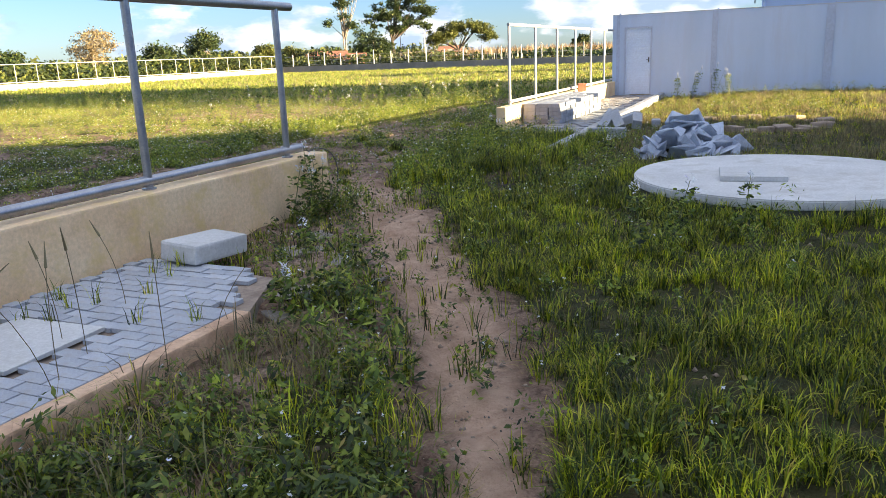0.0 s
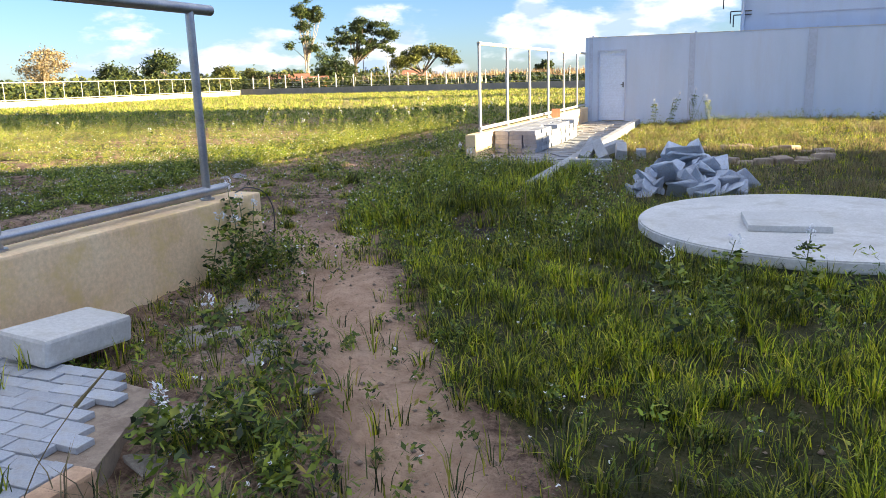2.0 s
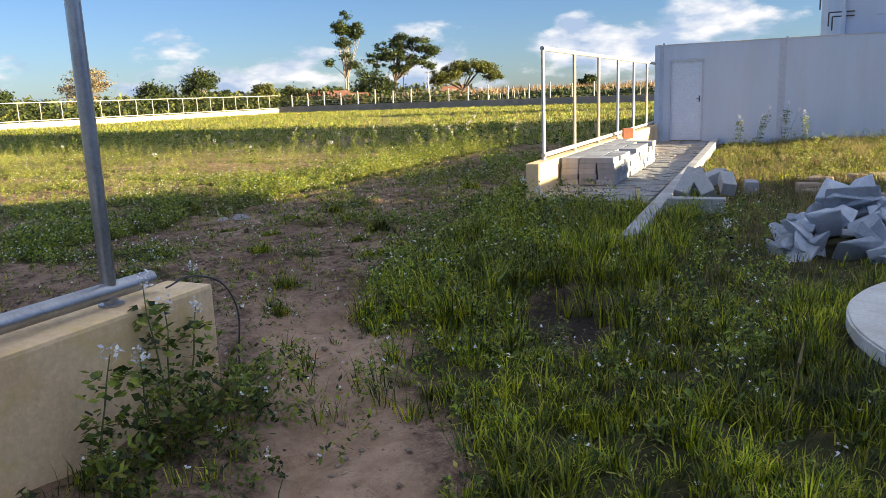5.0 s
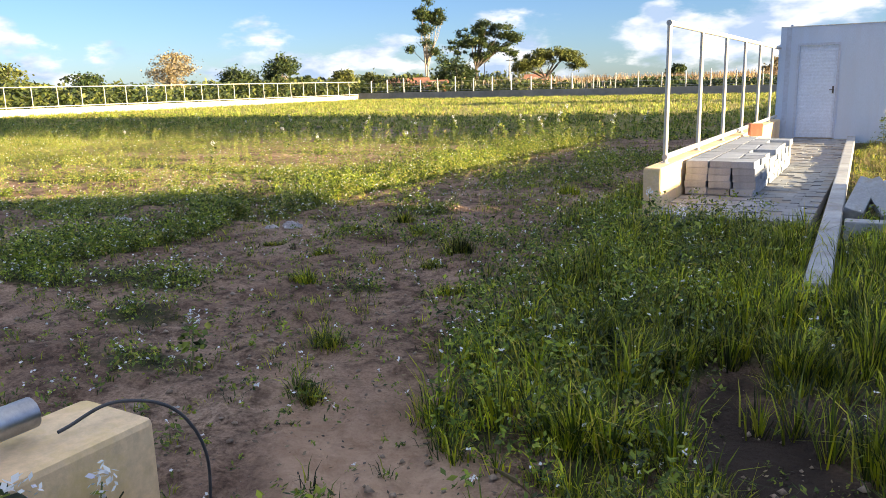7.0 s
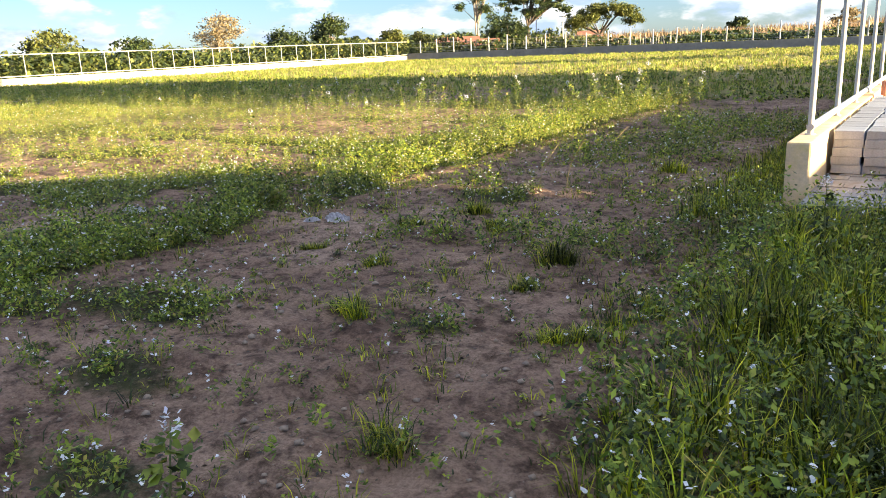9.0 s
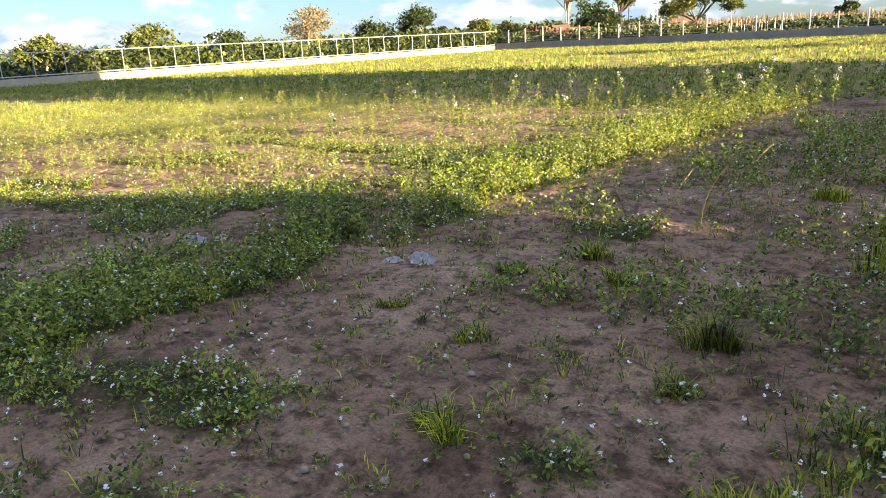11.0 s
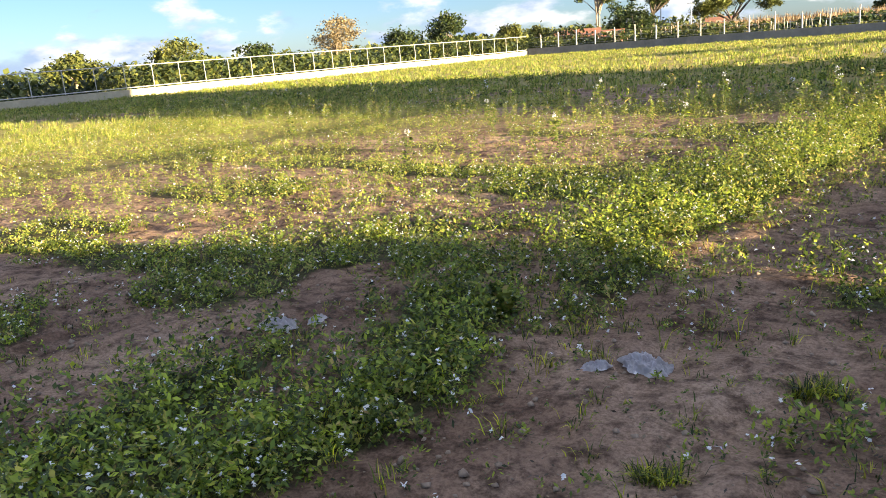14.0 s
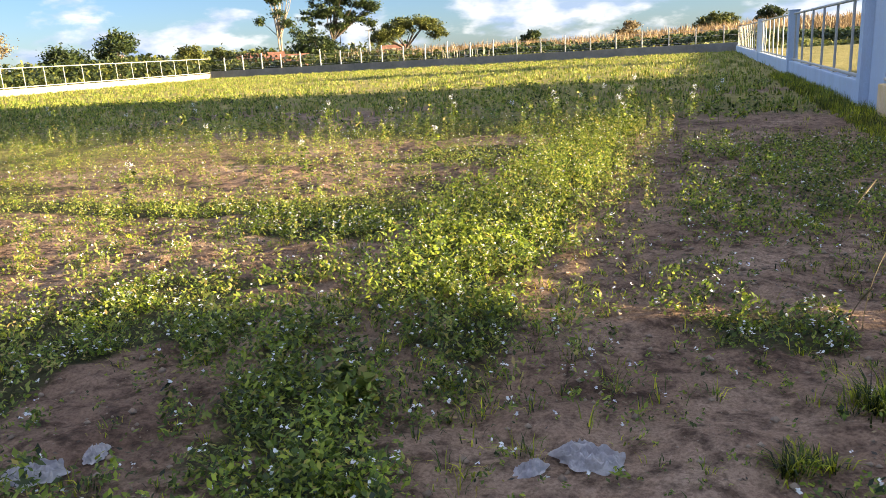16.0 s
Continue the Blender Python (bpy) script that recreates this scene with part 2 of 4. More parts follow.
M_RIM = solid("dirt_caked_stone", [(0.3, (0.22, 0.16, 0.12)), (0.6, (0.36, 0.28, 0.21))], 3, 40, 0.95, bump=0.5, grime=(0.16, 0.11, 0.08))
M_FIELDSTONE = solid("earthy_grey_stone", [(0.3, (0.20, 0.17, 0.14)), (0.7, (0.36, 0.32, 0.28))], 6, 40, 0.95, bump=0.5, grime=(0.22, 0.15, 0.11))
M_WALK = solid("worn_grey_pavers", [(0.3, (0.17, 0.185, 0.21)), (0.7, (0.31, 0.325, 0.35))], 1.8, 40, 0.9, bump=0.35, grime=(0.17, 0.15, 0.13))
M_STACK = solid("stacked_grey_pavers", [(0.3, (0.25, 0.275, 0.325)), (0.7, (0.37, 0.395, 0.45))], 3, 60, 0.9, bump=0.3, pieces=0.3)
M_TERRACOTTA = solid("terracotta", [(0.3, (0.36, 0.13, 0.07)), (0.7, (0.50, 0.21, 0.12))], 4, 30, 0.9)
M_BARK = solid("bark", [(0.3, (0.20, 0.15, 0.11)), (0.7, (0.42, 0.35, 0.28))], 3, 12, 0.95, bump=0.6, depth=0.03)
M_DARKBARK = solid("dark_bark", [(0.3, (0.05, 0.04, 0.032)), (0.7, (0.13, 0.10, 0.08))], 3, 12, 0.95, bump=0.6, depth=0.03)
M_WOOD = solid("weathered_wood", [(0.3, (0.38, 0.33, 0.27)), (0.7, (0.62, 0.56, 0.47))], 3, 20, 0.9)
M_DARK = solid("dark_pipe", [(0.3, (0.03, 0.03, 0.035)), (0.7, (0.07, 0.07, 0.08))], 5, 40, 0.5)
# the near-black blades in this ramp imitate self-shadow inside the grass
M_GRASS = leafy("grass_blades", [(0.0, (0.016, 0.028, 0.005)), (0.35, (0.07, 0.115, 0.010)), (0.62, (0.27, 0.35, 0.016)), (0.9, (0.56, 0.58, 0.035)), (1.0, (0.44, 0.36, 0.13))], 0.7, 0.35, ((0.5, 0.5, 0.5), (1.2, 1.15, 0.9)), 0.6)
M_DRY = leafy("dry_grass", [(0.0, (0.13, 0.10, 0.05)), (0.5, (0.26, 0.20, 0.10)), (0.8, (0.34, 0.27, 0.13)), (1.0, (0.17, 0.21, 0.05))], 1.2, 0.35)
M_LITTER = leafy("dead_leaves", [(0.0, (0.03, 0.022, 0.016)), (0.6, (0.10, 0.065, 0.04)), (1.0, (0.30, 0.23, 0.14))], 1.2, 0.1)
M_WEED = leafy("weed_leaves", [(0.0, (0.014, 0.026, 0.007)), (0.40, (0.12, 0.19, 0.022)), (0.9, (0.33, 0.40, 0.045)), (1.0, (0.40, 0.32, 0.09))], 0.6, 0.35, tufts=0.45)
M_FIELD = leafy("field_weed_leaves", [(0.0, (0.09, 0.14, 0.02)), (0.4, (0.19, 0.25, 0.038)), (0.8, (0.39, 0.40, 0.078)), (1.0, (0.44, 0.30, 0.13))], 0.5, 0.35)
M_PETAL = leafy("white_petals", [(0.0, (0.74, 0.74, 0.76)), (0.85, (0.85, 0.85, 0.84)), (1.0, (0.62, 0.58, 0.80))], 0.5, 0.25, ((0.9, 0.9, 0.9), (1, 1, 1)))
M_STEM = leafy("green_stems", [(0.0, (0.12, 0.18, 0.05)), (1.0, (0.26, 0.27, 0.10))], 0.5, 0.2)
M_TREE = leafy("tree_leaves", [(0.0, (0.018, 0.035, 0.012)), (0.6, (0.045, 0.075, 0.022)), (1.0, (0.11, 0.13, 0.035))], 0.4, 0.25)
M_PALETREE = leafy("sparse_brown_leaves", [(0.0, (0.19, 0.15, 0.08)), (0.6, (0.30, 0.23, 0.13)), (1.0, (0.40, 0.31, 0.18))], 0.4, 0.25)
M_OLIVE = leafy("olive_leaves", [(0.0, (0.06, 0.08, 0.02)), (0.6, (0.13, 0.15, 0.035)), (1.0, (0.22, 0.22, 0.06))], 0.4, 0.25)
M_HEDGE = leafy("hedge_leaves", [(0.0, (0.018, 0.035, 0.008)), (0.6, (0.055, 0.075, 0.018)), (1.0, (0.15, 0.16, 0.04))], 0.15, 0.25)
M_CORN = leafy("ripe_corn", [(0.0, (0.17, 0.11, 0.065)), (0.6, (0.28, 0.19, 0.11)), (1.0, (0.38, 0.28, 0.17))], 0.1, 0.3)
M_PAPER = solid("crumpled_grey_paper", [(0.3, (0.60, 0.57, 0.60)), (0.7, (0.85, 0.81, 0.84))], 8, 60, 0.9, bump=0.3, grime=(0.58, 0.54, 0.52))


# ---- mesh helpers ----
def box(bm, x0, y0, z0, x1, y1, z1, bevel=0.0, turn=None):
    made = bmesh.ops.create_cube(bm, size=1.0)["verts"]
    bmesh.ops.scale(bm, vec=(x1 - x0, y1 - y0, z1 - z0), verts=made)
    bmesh.ops.translate(bm, vec=((x0 + x1) / 2, (y0 + y1) / 2, (z0 + z1) / 2), verts=made)
    if bevel:
        edges = list({e for v in made for e in v.link_edges})
        made = bmesh.ops.bevel(bm, geom=edges, offset=bevel, segments=2, affect="EDGES", profile=0.6)["verts"]
    if turn:
        bmesh.ops.transform(bm, matrix=turn, verts=made)
    return bm


def rod(bm, a, b, r0, r1=None, sides=12):
    a, b = Vector(a), Vector(b)
    made = bmesh.ops.create_cone(bm, cap_ends=True, segments=sides, radius1=r0, radius2=r0 if r1 is None else r1, depth=(b - a).length)["verts"]
    bmesh.ops.transform(bm, matrix=Matrix.Translation((a + b) / 2) @ (b - a).to_track_quat("Z", "Y").to_matrix().to_4x4(), verts=made)
    return bm


def finish(bm, name, material, smooth=False):
    mesh = bpy.data.meshes.new(name)
    bm.to_mesh(mesh)
    bm.free()
    mesh.materials.append(material)
    if smooth:
        mesh.shade_smooth()
        mesh.set_sharp_from_angle(angle=radians(40))
    return mesh


def part(name, bm, material, parent, label="", smooth=False):
    ob = new(name, finish(bm, name, material, smooth))
    ob.parent = parent
    return tagged(ob, label)


def thing(name, bm, material, label, category, group="", kind="", smooth=False):
    return tagged(new(name, finish(bm, name, material, smooth)), label, category, group, kind)


def base(name, label, category, at=(0, 0, 0), group="", kind=""):
    ob = new(name)
    ob.empty_display_size = 0.1
    ob.location = at
    return tagged(ob, label, category, group, kind)


def polygons(name, verts, faces, material):
    """A mesh from arrays of corners and of faces, all with the same number of corners."""
    mesh = bpy.data.meshes.new(name)
    verts, faces = np.asarray(verts, np.float32), np.asarray(faces, np.int32)
    size = faces.shape[1]
    mesh.vertices.add(len(verts))
    mesh.vertices.foreach_set("co", verts.ravel())
    mesh.loops.add(faces.size)
    mesh.loops.foreach_set("vertex_index", faces.ravel())
    mesh.polygons.add(len(faces))
    mesh.polygons.foreach_set("loop_start", np.arange(0, faces.size, size, dtype=np.int32))
    mesh.update(calc_edges=True)
    mesh.materials.append(material)
    return mesh


# ---- where the ground is bare, grown over, damp ----
rng = np.random.default_rng(7)
LATTICE = rng.random((256, 256))


def value_noise(x, y, scale, octaves=3):
    total, weight, amp = 0.0, 0.0, 1.0
    for o in range(octaves):
        px, py = np.asarray(x) * scale + 31.7 * o, np.asarray(y) * scale + 17.3 * o
        i, j = np.floor(px).astype(int), np.floor(py).astype(int)
        fx, fy = px - i, py - j
        fx, fy = fx * fx * (3 - 2 * fx), fy * fy * (3 - 2 * fy)
        a, b = LATTICE[i % 256, j % 256], LATTICE[(i + 1) % 256, j % 256]
        c, d = LATTICE[i % 256, (j + 1) % 256], LATTICE[(i + 1) % 256, (j + 1) % 256]
        total = total + amp * (a + (b - a) * fx + (c - a) * fy + (a - b - c + d) * fx * fy)
        weight, amp, scale = weight + amp, amp * 0.5, scale * 2.1
    return total / weight


def smooth(a, b, v):
    k = np.clip((np.asarray(v) - a) / (b - a), 0, 1)
    return k * k * (3 - 2 * k)


TRAIL_Y = [-18.0, -14.6, -12.0, -10.7, -8.95, -7.1, -6.0, -4.5]
TRAIL_X = [5.4, 5.0, 3.98, 3.32, 2.12, 0.85, 0.1, -0.9]
TRAIL_W = [0.0, 0.0, 0.06, 0.22, 0.24, 0.30, 0.5, 0.8]


def off_trail(x, y):
    """How far beyond the edge of the trodden path, in metres; under 0 on it."""
    return np.abs(x - np.interp(y, TRAIL_Y, TRAIL_X)) * 0.82 - np.interp(y, TRAIL_Y, TRAIL_W)


def in_yard(x, y):
    """1 within the grassy yard, 0 in the open field."""
    left = np.interp(y, [-8, -6.9, -5.9, -5.0, -3.9, -2.3, -0.7, 3, 12], [2.0, 1.25, 0.50, 0.0, -0.15, -0.22, -0.38, -0.50, -0.45])
    inside = smooth(-0.25, 0.25, x - left + 0.5 * (value_noise(x, y, 1.3) - 0.5))
    return np.where((np.asarray(y) < -7.4) & (np.asarray(x) > 0.4), 1.0, inside)


def wet_patch(x, y):
    d = np.hypot((x - 1.8) / 0.55, (y + 5.75) / 0.8) + 1.5 * (value_noise(x, y, 3.2) - 0.5)
    return 1 - smooth(0.55, 1.15, d)


def lush(x, y):
    """Green grass of the yard."""
    right = smooth(0.0, 0.35, off_trail(x, y) + 0.35 * (value_noise(x, y, 2.0) - 0.5)) * np.where(x > np.interp(y, TRAIL_Y, TRAIL_X), 1.0, 0.0)
    right = np.where(np.asarray(y) > -7.0, 1.0, right)
    dryish = smooth(2.0, 2.9, x + 0.35 * (y + 3.8) + 1.2 * (value_noise(x, y, 0.8) - 0.5)) * smooth(-6.2, -5.2, y)
    k = in_yard(x, y) * right * (1 - dryish) * (1 - wet_patch(x, y)) * (1 - smooth(-0.6, 0.4, y) * smooth(0.0, 0.15, x))
    return k * (0.25 + 0.75 * smooth(0.34, 0.52, value_noise(x + 9, y, 1.1)))


def weedy(x, y):
    """Leafy weeds left of the path, and in the field."""
    beside = np.where((np.asarray(y) < -6.5) & (np.asarray(x) > 0.4) & (x < np.interp(y, TRAIL_Y, TRAIL_X)), smooth(0.05, 0.4, off_trail(x, y)), 0.0)
    beside = beside * (0.08 + 0.72 * smooth(0.42, 0.58, value_noise(x, y, 1.6))) * (0.35 + 0.65 * smooth(-10.2, -11.0, y))
    field = 1 - in_yard(x, y)
    wob = 0.5 * (value_noise(x, y, 1.4) - 0.5)
    strip = smooth(-3.8, -4.25, x + wob) * smooth(-5.5, -5.0, x + 1.6 * wob)
    strip = strip * (0.45 + 0.55 * smooth(0.32, 0.48, value_noise(x, y, 1.7)))
    for ex, ey, rx, ry in ((-7.1, -2.1, 1.0, 0.6), (-6.5, -3.1, 0.8, 0.35), (-7.6, -4.3, 1.0, 0.5), (-2.9, -4.9, 1.0, 0.38), (-2.1, -5.6, 0.6, 0.32), (-3.9, -5.2, 0.8, 0.3), (-1.4, -6.2, 0.5, 0.28), (-2.5, -1.1, 0.5, 0.35), (-1.2, -4.4, 0.35, 0.16)):
        strip = np.maximum(strip, 0.8 * smooth(1.2, 0.5, np.hypot((x - ex) / rx, (y - ey) / ry) + 1.8 * wob))
    out = smooth(-5.2, -5.7, x) * (0.14 + 0.72 * smooth(0.44, 0.60, value_noise(x * 0.55, y * 1.3, 0.9)))
    for ex, ey, rx, ry in ((-5.75, -2.5, 0.35, 0.6), (-6.1, -4.1, 0.7, 0.4), (-5.6, -0.9, 0.5, 0.3)):
        out = out * smooth(0.6, 1.1, np.hypot((x - ex) / rx, (y - ey) / ry) + wob)
    return np.maximum(beside, field * np.maximum(np.maximum(strip, out), 0.06 + 0.18 * smooth(0.58, 0.70, value_noise(x + 4, y, 1.1))))


def arid(x, y):
    """Dry grass about the rubble and before the white wall."""
    k = smooth(2.0, 2.9, x + 0.35 * (y + 3.8) + 1.2 * (value_noise(x, y, 0.8) - 0.5)) * smooth(-6.2, -5.2, y) * smooth(1.75, 2.0, x)
    return k * (0.3 + 0.7 * smooth(0.35, 0.55, value_noise(x, y + 5, 1.2)))


def ground_z(x, y):
    x, y = np.asarray(x, float), np.asarray(y, float)
    near = smooth(40, 20, np.hypot(x, y))
    z = near * (0.07 * (value_noise(x, y, 0.5) - 0.5) + 0.055 * (value_noise(x, y, 3.0) - 0.5) + 0.055 * (value_noise(x, y, 6.0, 1) - 0.5))
    z = z - 0.05 * np.exp(-np.maximum(off_trail(x, y) + 0.3, 0) ** 2 / 0.05) * (np.abs(y) < 20) * smooth(-5.5, -6.8, y)
    z = z + 0.13 * smooth(2.2, 4.0, x) * smooth(0.0, 8.0, y) * smooth(26, 18, y)
    z = z + 0.03 * np.exp(-(((np.hypot(x - 5.05, y + 5.85) - 1.7) / 0.3) ** 2))
    z = z - 0.06 * wet_patch(x, y)
    z = z + 0.085 * np.exp(-((x - 1.9) ** 2 / 0.30 + (y + 10.1) ** 2 / 0.55))
    rut = x - np.interp(y, TRAIL_Y, TRAIL_X)
    z = z - (0.035 + 0.05 * value_noise(x, y, 5.0)) * np.exp(-(((rut + 0.20 + 0.06 * np.sin(3 * y)) / 0.075) ** 2)) * smooth(-12.5, -11, y) * smooth(-6.5, -8.0, y)
    rise = smooth(70, 150, y) * (0.6 + 1.6 * smooth(-30, 20, x))
    return z - 0.03 + rise


def axis_steps(a, b, step, lo, hi):
    mid = list(np.arange(a, b + step / 2, step))
    grow, v = [], a
    s = step
    while v > lo:
        s *= 1.13
        v -= s
        grow.append(v)
    out = grow[::-1] + mid
    v, s = b, step
    while v < hi:
        s *= 1.13
        v += s
        out.append(v)
    return np.array(out)


# ---- ground: one sheet to the horizon ----
gx, gy = axis_steps(-9, 7, 0.07, -2500, 2500), axis_steps(-14.5, 6, 0.07, -2500, 2500)
GX, GY = np.meshgrid(gx, gy)
verts = np.stack([GX.ravel(), GY.ravel(), ground_z(GX.ravel(), GY.ravel())], 1)
n, m = len(gx), len(gy)
corner = (np.arange(m - 1)[:, None] * n + np.arange(n - 1)[None, :]).ravel()
mesh = polygons("ground", verts, np.stack([corner, corner + 1, corner + n + 1, corner + n], 1), M_SOIL)
far_k = smooth(9, 22, np.hypot(verts[:, 0] + 1, verts[:, 1] + 4))
plants = np.clip(np.maximum.reduce([lush(verts[:, 0], verts[:, 1]), 0.8 * weedy(verts[:, 0], verts[:, 1]), arid(verts[:, 0], verts[:, 1])]), 0, 1)
plants = np.maximum(plants * (1 - far_k) + far_k * (0.25 + 0.75 * smooth(0.3, 0.5, value_noise(verts[:, 0], verts[:, 1], 0.35))), smooth(14, 24, verts[:, 1]))
# near-black ground colour between the yard's tufts stands in for their shade
gap_shade = in_yard(verts[:, 0], verts[:, 1]) * smooth(0.1, 0.4, off_trail(verts[:, 0], verts[:, 1])) * (verts[:, 0] > np.interp(verts[:, 1], TRAIL_Y, TRAIL_X)) * (1 - far_k) * (1 - wet_patch(verts[:, 0], verts[:, 1]))
plants = np.maximum(plants, 0.8 * gap_shade)
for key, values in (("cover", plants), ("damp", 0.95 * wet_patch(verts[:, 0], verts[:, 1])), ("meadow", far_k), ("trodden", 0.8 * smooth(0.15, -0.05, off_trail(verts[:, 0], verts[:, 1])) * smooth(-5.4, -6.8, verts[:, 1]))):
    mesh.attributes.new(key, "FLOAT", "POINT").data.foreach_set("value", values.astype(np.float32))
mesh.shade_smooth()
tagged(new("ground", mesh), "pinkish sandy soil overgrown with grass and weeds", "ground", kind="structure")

# ---- walls of the site ----
def weathered_box(x0, y0, z0, x1, y1, z1, bevel=0.012):
    return box(bmesh.new(), x0, y0, z0, x1, y1, z1, bevel)


thing("wall_low_near", weathered_box(0.17, -19.0, -0.3, 0.47, -7.55, 0.56, 0.02), M_PLASTER, "low cream plastered wall with grey damp stains", "wall", kind="structure")
thing("wall_low_walkway", weathered_box(-0.10, -0.55, -0.3, 0.10, 9.94, 0.50, 0.02), M_PLASTER, "low cream plastered wall beside the paved walkway", "wall", kind="structure")
thing("wall_low_side", weathered_box(-0.10, 11.20, -0.3, 0.10, 68.2, 0.45, 0.02), M_WHITE, "long low white wall under the side railing", "wall", kind="structure")

# white wall: panels between flush concrete posts, with a doorway
bm = bmesh.new()
for x0, x1, z0 in ((0.0, 0.36, -0.2), (0.36, 1.20, 2.13), (1.20, 30.0, -0.2)):
    box(bm, x0, 9.94, z0, x1, 10.10, 2.48)
box(bm, 0.0, 10.10, -0.2, 0.16, 11.2, 2.48)
thing("wall_white", bm, M_WHITE, "tall white concrete wall with grey vertical joints", "wall", kind="structure")
white_joints = base("trim", "grey vertical concrete posts and cap of the white wall", "trim", kind="structure")
for x, w in ((0.17, 0.10), (3.0, 0.16), (6.05, 0.22), (9.1, 0.2), (12.2, 0.2)):
    part("wall_post", box(bmesh.new(), x - w / 2, 9.925, -0.15, x + w / 2, 9.94, 2.478), M_BAND, white_joints)
    part("bolt", box(bmesh.new(), x + w / 2 - 0.03, 9.97, 2.48, x + w / 2 + 0.01, 10.02, 2.54), M_BAND, white_joints)
part("coping", box(bmesh.new(), 0.002, 9.93, 2.482, 30, 10.11, 2.50), M_PALE, white_joints)

door = base("door_1", "closed white louvred metal door in the white wall", "door", (0.78, 9.98, 0.09), kind="structure")
part("door_frame", box(box(box(bmesh.new(), -0.42, -0.06, 0, -0.375, 0.06, 2.04), 0.375, -0.06, 0, 0.42, 0.06, 2.04), -0.375, -0.06, 1.995, 0.375, 0.06, 2.04), M_BAND, door)
leaf = part("door_leaf", box(bmesh.new(), -0.373, -0.015, 0.01, 0.373, 0.02, 1.99), M_DOOR, door)
for k in range(26):
    part("slat", box(bmesh.new(), -0.33, -0.02, 0.0, 0.33, -0.012, 0.05, turn=pose(0, 0, 0.10 + 0.071 * k, -9)), M_DOOR, leaf)
part("door_handle", rod(box(bmesh.new(), 0.31, -0.022, 0.96, 0.345, -0.015, 1.12), (0.33, -0.05, 1.04), (0.26, -0.05, 1.04), 0.01), M_DARK, leaf)

# tall white building behind the wall
tower = base("white_building", "tall plain white building rising behind the wall", "building", (4.25, 10.6, 0))
bm = box(bmesh.new(), 0, 0, 0, 14, 15.0, 10.5)
part("wall", bm, M_WHITE, tower)
part("band", box(bmesh.new(), 0.7, -0.012, 2.92, 13.9, 0.0, 2.96), M_BAND, tower)
part("cornice", box(bmesh.new(), -0.15, -0.15, 10.5, 14.15, 15.15, 10.75), M_WHITE, tower)
for k, (z, w) in enumerate(((2.95, 0.22), (3.05, 0.30), (3.45, 0.5))):
    part("pipe_bracket", rod(rod(bmesh.new(), (-w, -0.05, z), (0.25, -0.05, z), 0.016), (-w, -0.05, z), (-w, -0.05, z - 0.32), 0.016), M_DARK, tower)
part("downpipe", rod(bmesh.new(), (0.02, -0.06, 0), (0.02, -0.06, 10.2), 0.05), M_WHITE, tower)

# building beyond the yard whose shade falls over the path
hall = base("yard_building", "plain white gabled building that shades the yard", "building", (12.0, 0.27, 0))
bm = bmesh.new()
face = bm.faces.new([bm.verts.new((0, y, z)) for y, z in ((0, -0.3), (0, 2.38), (-12.2, 5.98), (-24.4, 2.38), (-24.4, -0.3))])
deep = bmesh.ops.extrude_face_region(bm, geom=[face])
bmesh.ops.translate(bm, vec=(14, 0, 0), verts=[v for v in deep["geom"] if isinstance(v, bmesh.types.BMVert)])
bmesh.ops.recalc_face_normals(bm, faces=bm.faces)
part("wall", bm, M_WHITE, hall)
for y, turn in ((0, 16.44), (-24.4, -16.44)):
    sign = -1 if y == 0 else 1
    part("roof", box(bmesh.new(), -0.05, min(0, sign * 12.72), 0.01, 14.1, max(0, sign * 12.72), 0.11, turn=pose(0, y, 2.38, -turn)), M_ROOF, hall)
# assumed wall out of view, sized so its shadow covers the near walkway
thing("shade_wall", weathered_box(12.0, 0.30, -0.3, 12.2, 2.45, 1.9), M_WHITE, "unseen white wall added to shade the near walkway", "wall", kind="structure")


# ---- railings: steel posts between a top and a bottom tube ----
def railing(name, label, x, ys, foot, top, material, post_r=0.03, tube_r=0.038, over=0.12, ends=None, group="site railings"):
    rail = base(name, label, "railing", (x, ys[0], 0), group)
    last = ys[-1] - ys[0]
    a, b = ends or (-over, last + over)
    part("bottom_rail", rod(bmesh.new(), (0, a, foot + 0.07), (0, b, foot + 0.07), tube_r, sides=16), material, rail, smooth=True)
    part("top_rail", rod(bmesh.new(), (0, a, top), (0, b, top), tube_r, sides=16), material, rail, smooth=True)
    for y in ys:
        post = rod(bmesh.new(), (0, y - ys[0], foot - 0.02), (0, y - ys[0], top), post_r, sides=16)
        rod(post, (0, y - ys[0], foot - 0.002), (0, y - ys[0], foot + 0.012), post_r * 1.7, sides=16)
        part("post", post, material, rail, smooth=True)
    return rail


railing("railing", "galvanised steel railing on the low plastered wall", 0.29, [-8.04 - 1.94 * k for k in range(6)][::-1], 0.56, 2.07, M_STEEL, 0.034, 0.042, over=0.26)
railing("railing", "pale steel railing on the wall beside the walkway", 0.0, [0.0 + 1.745 * k for k in range(6)], 0.50, 2.05, M_PAINTED, 0.027, 0.032, ends=(-0.03, 9.90))
side = [13.3 + 2.12 * k for k in range(26)]
railing("railing", "long pale steel railing on the low side wall", 0.0, side, 0.45, 2.02, M_PAINTED, 0.03, 0.034, ends=(-1.9, 54.7))
for y in (11.38, 24.6, 40.0):
    bm = box(bmesh.new(), -0.17, -0.17, -0.25, 0.17, 0.17, 2.12, 0.012)
    box(bm, -0.19, -0.19, 2.12, 0.19, 0.19, 2.16, 0.008)
    pier = thing("pier", bm, M_WHITE, "square white concrete pier in the side wall", "pier", "side wall piers")
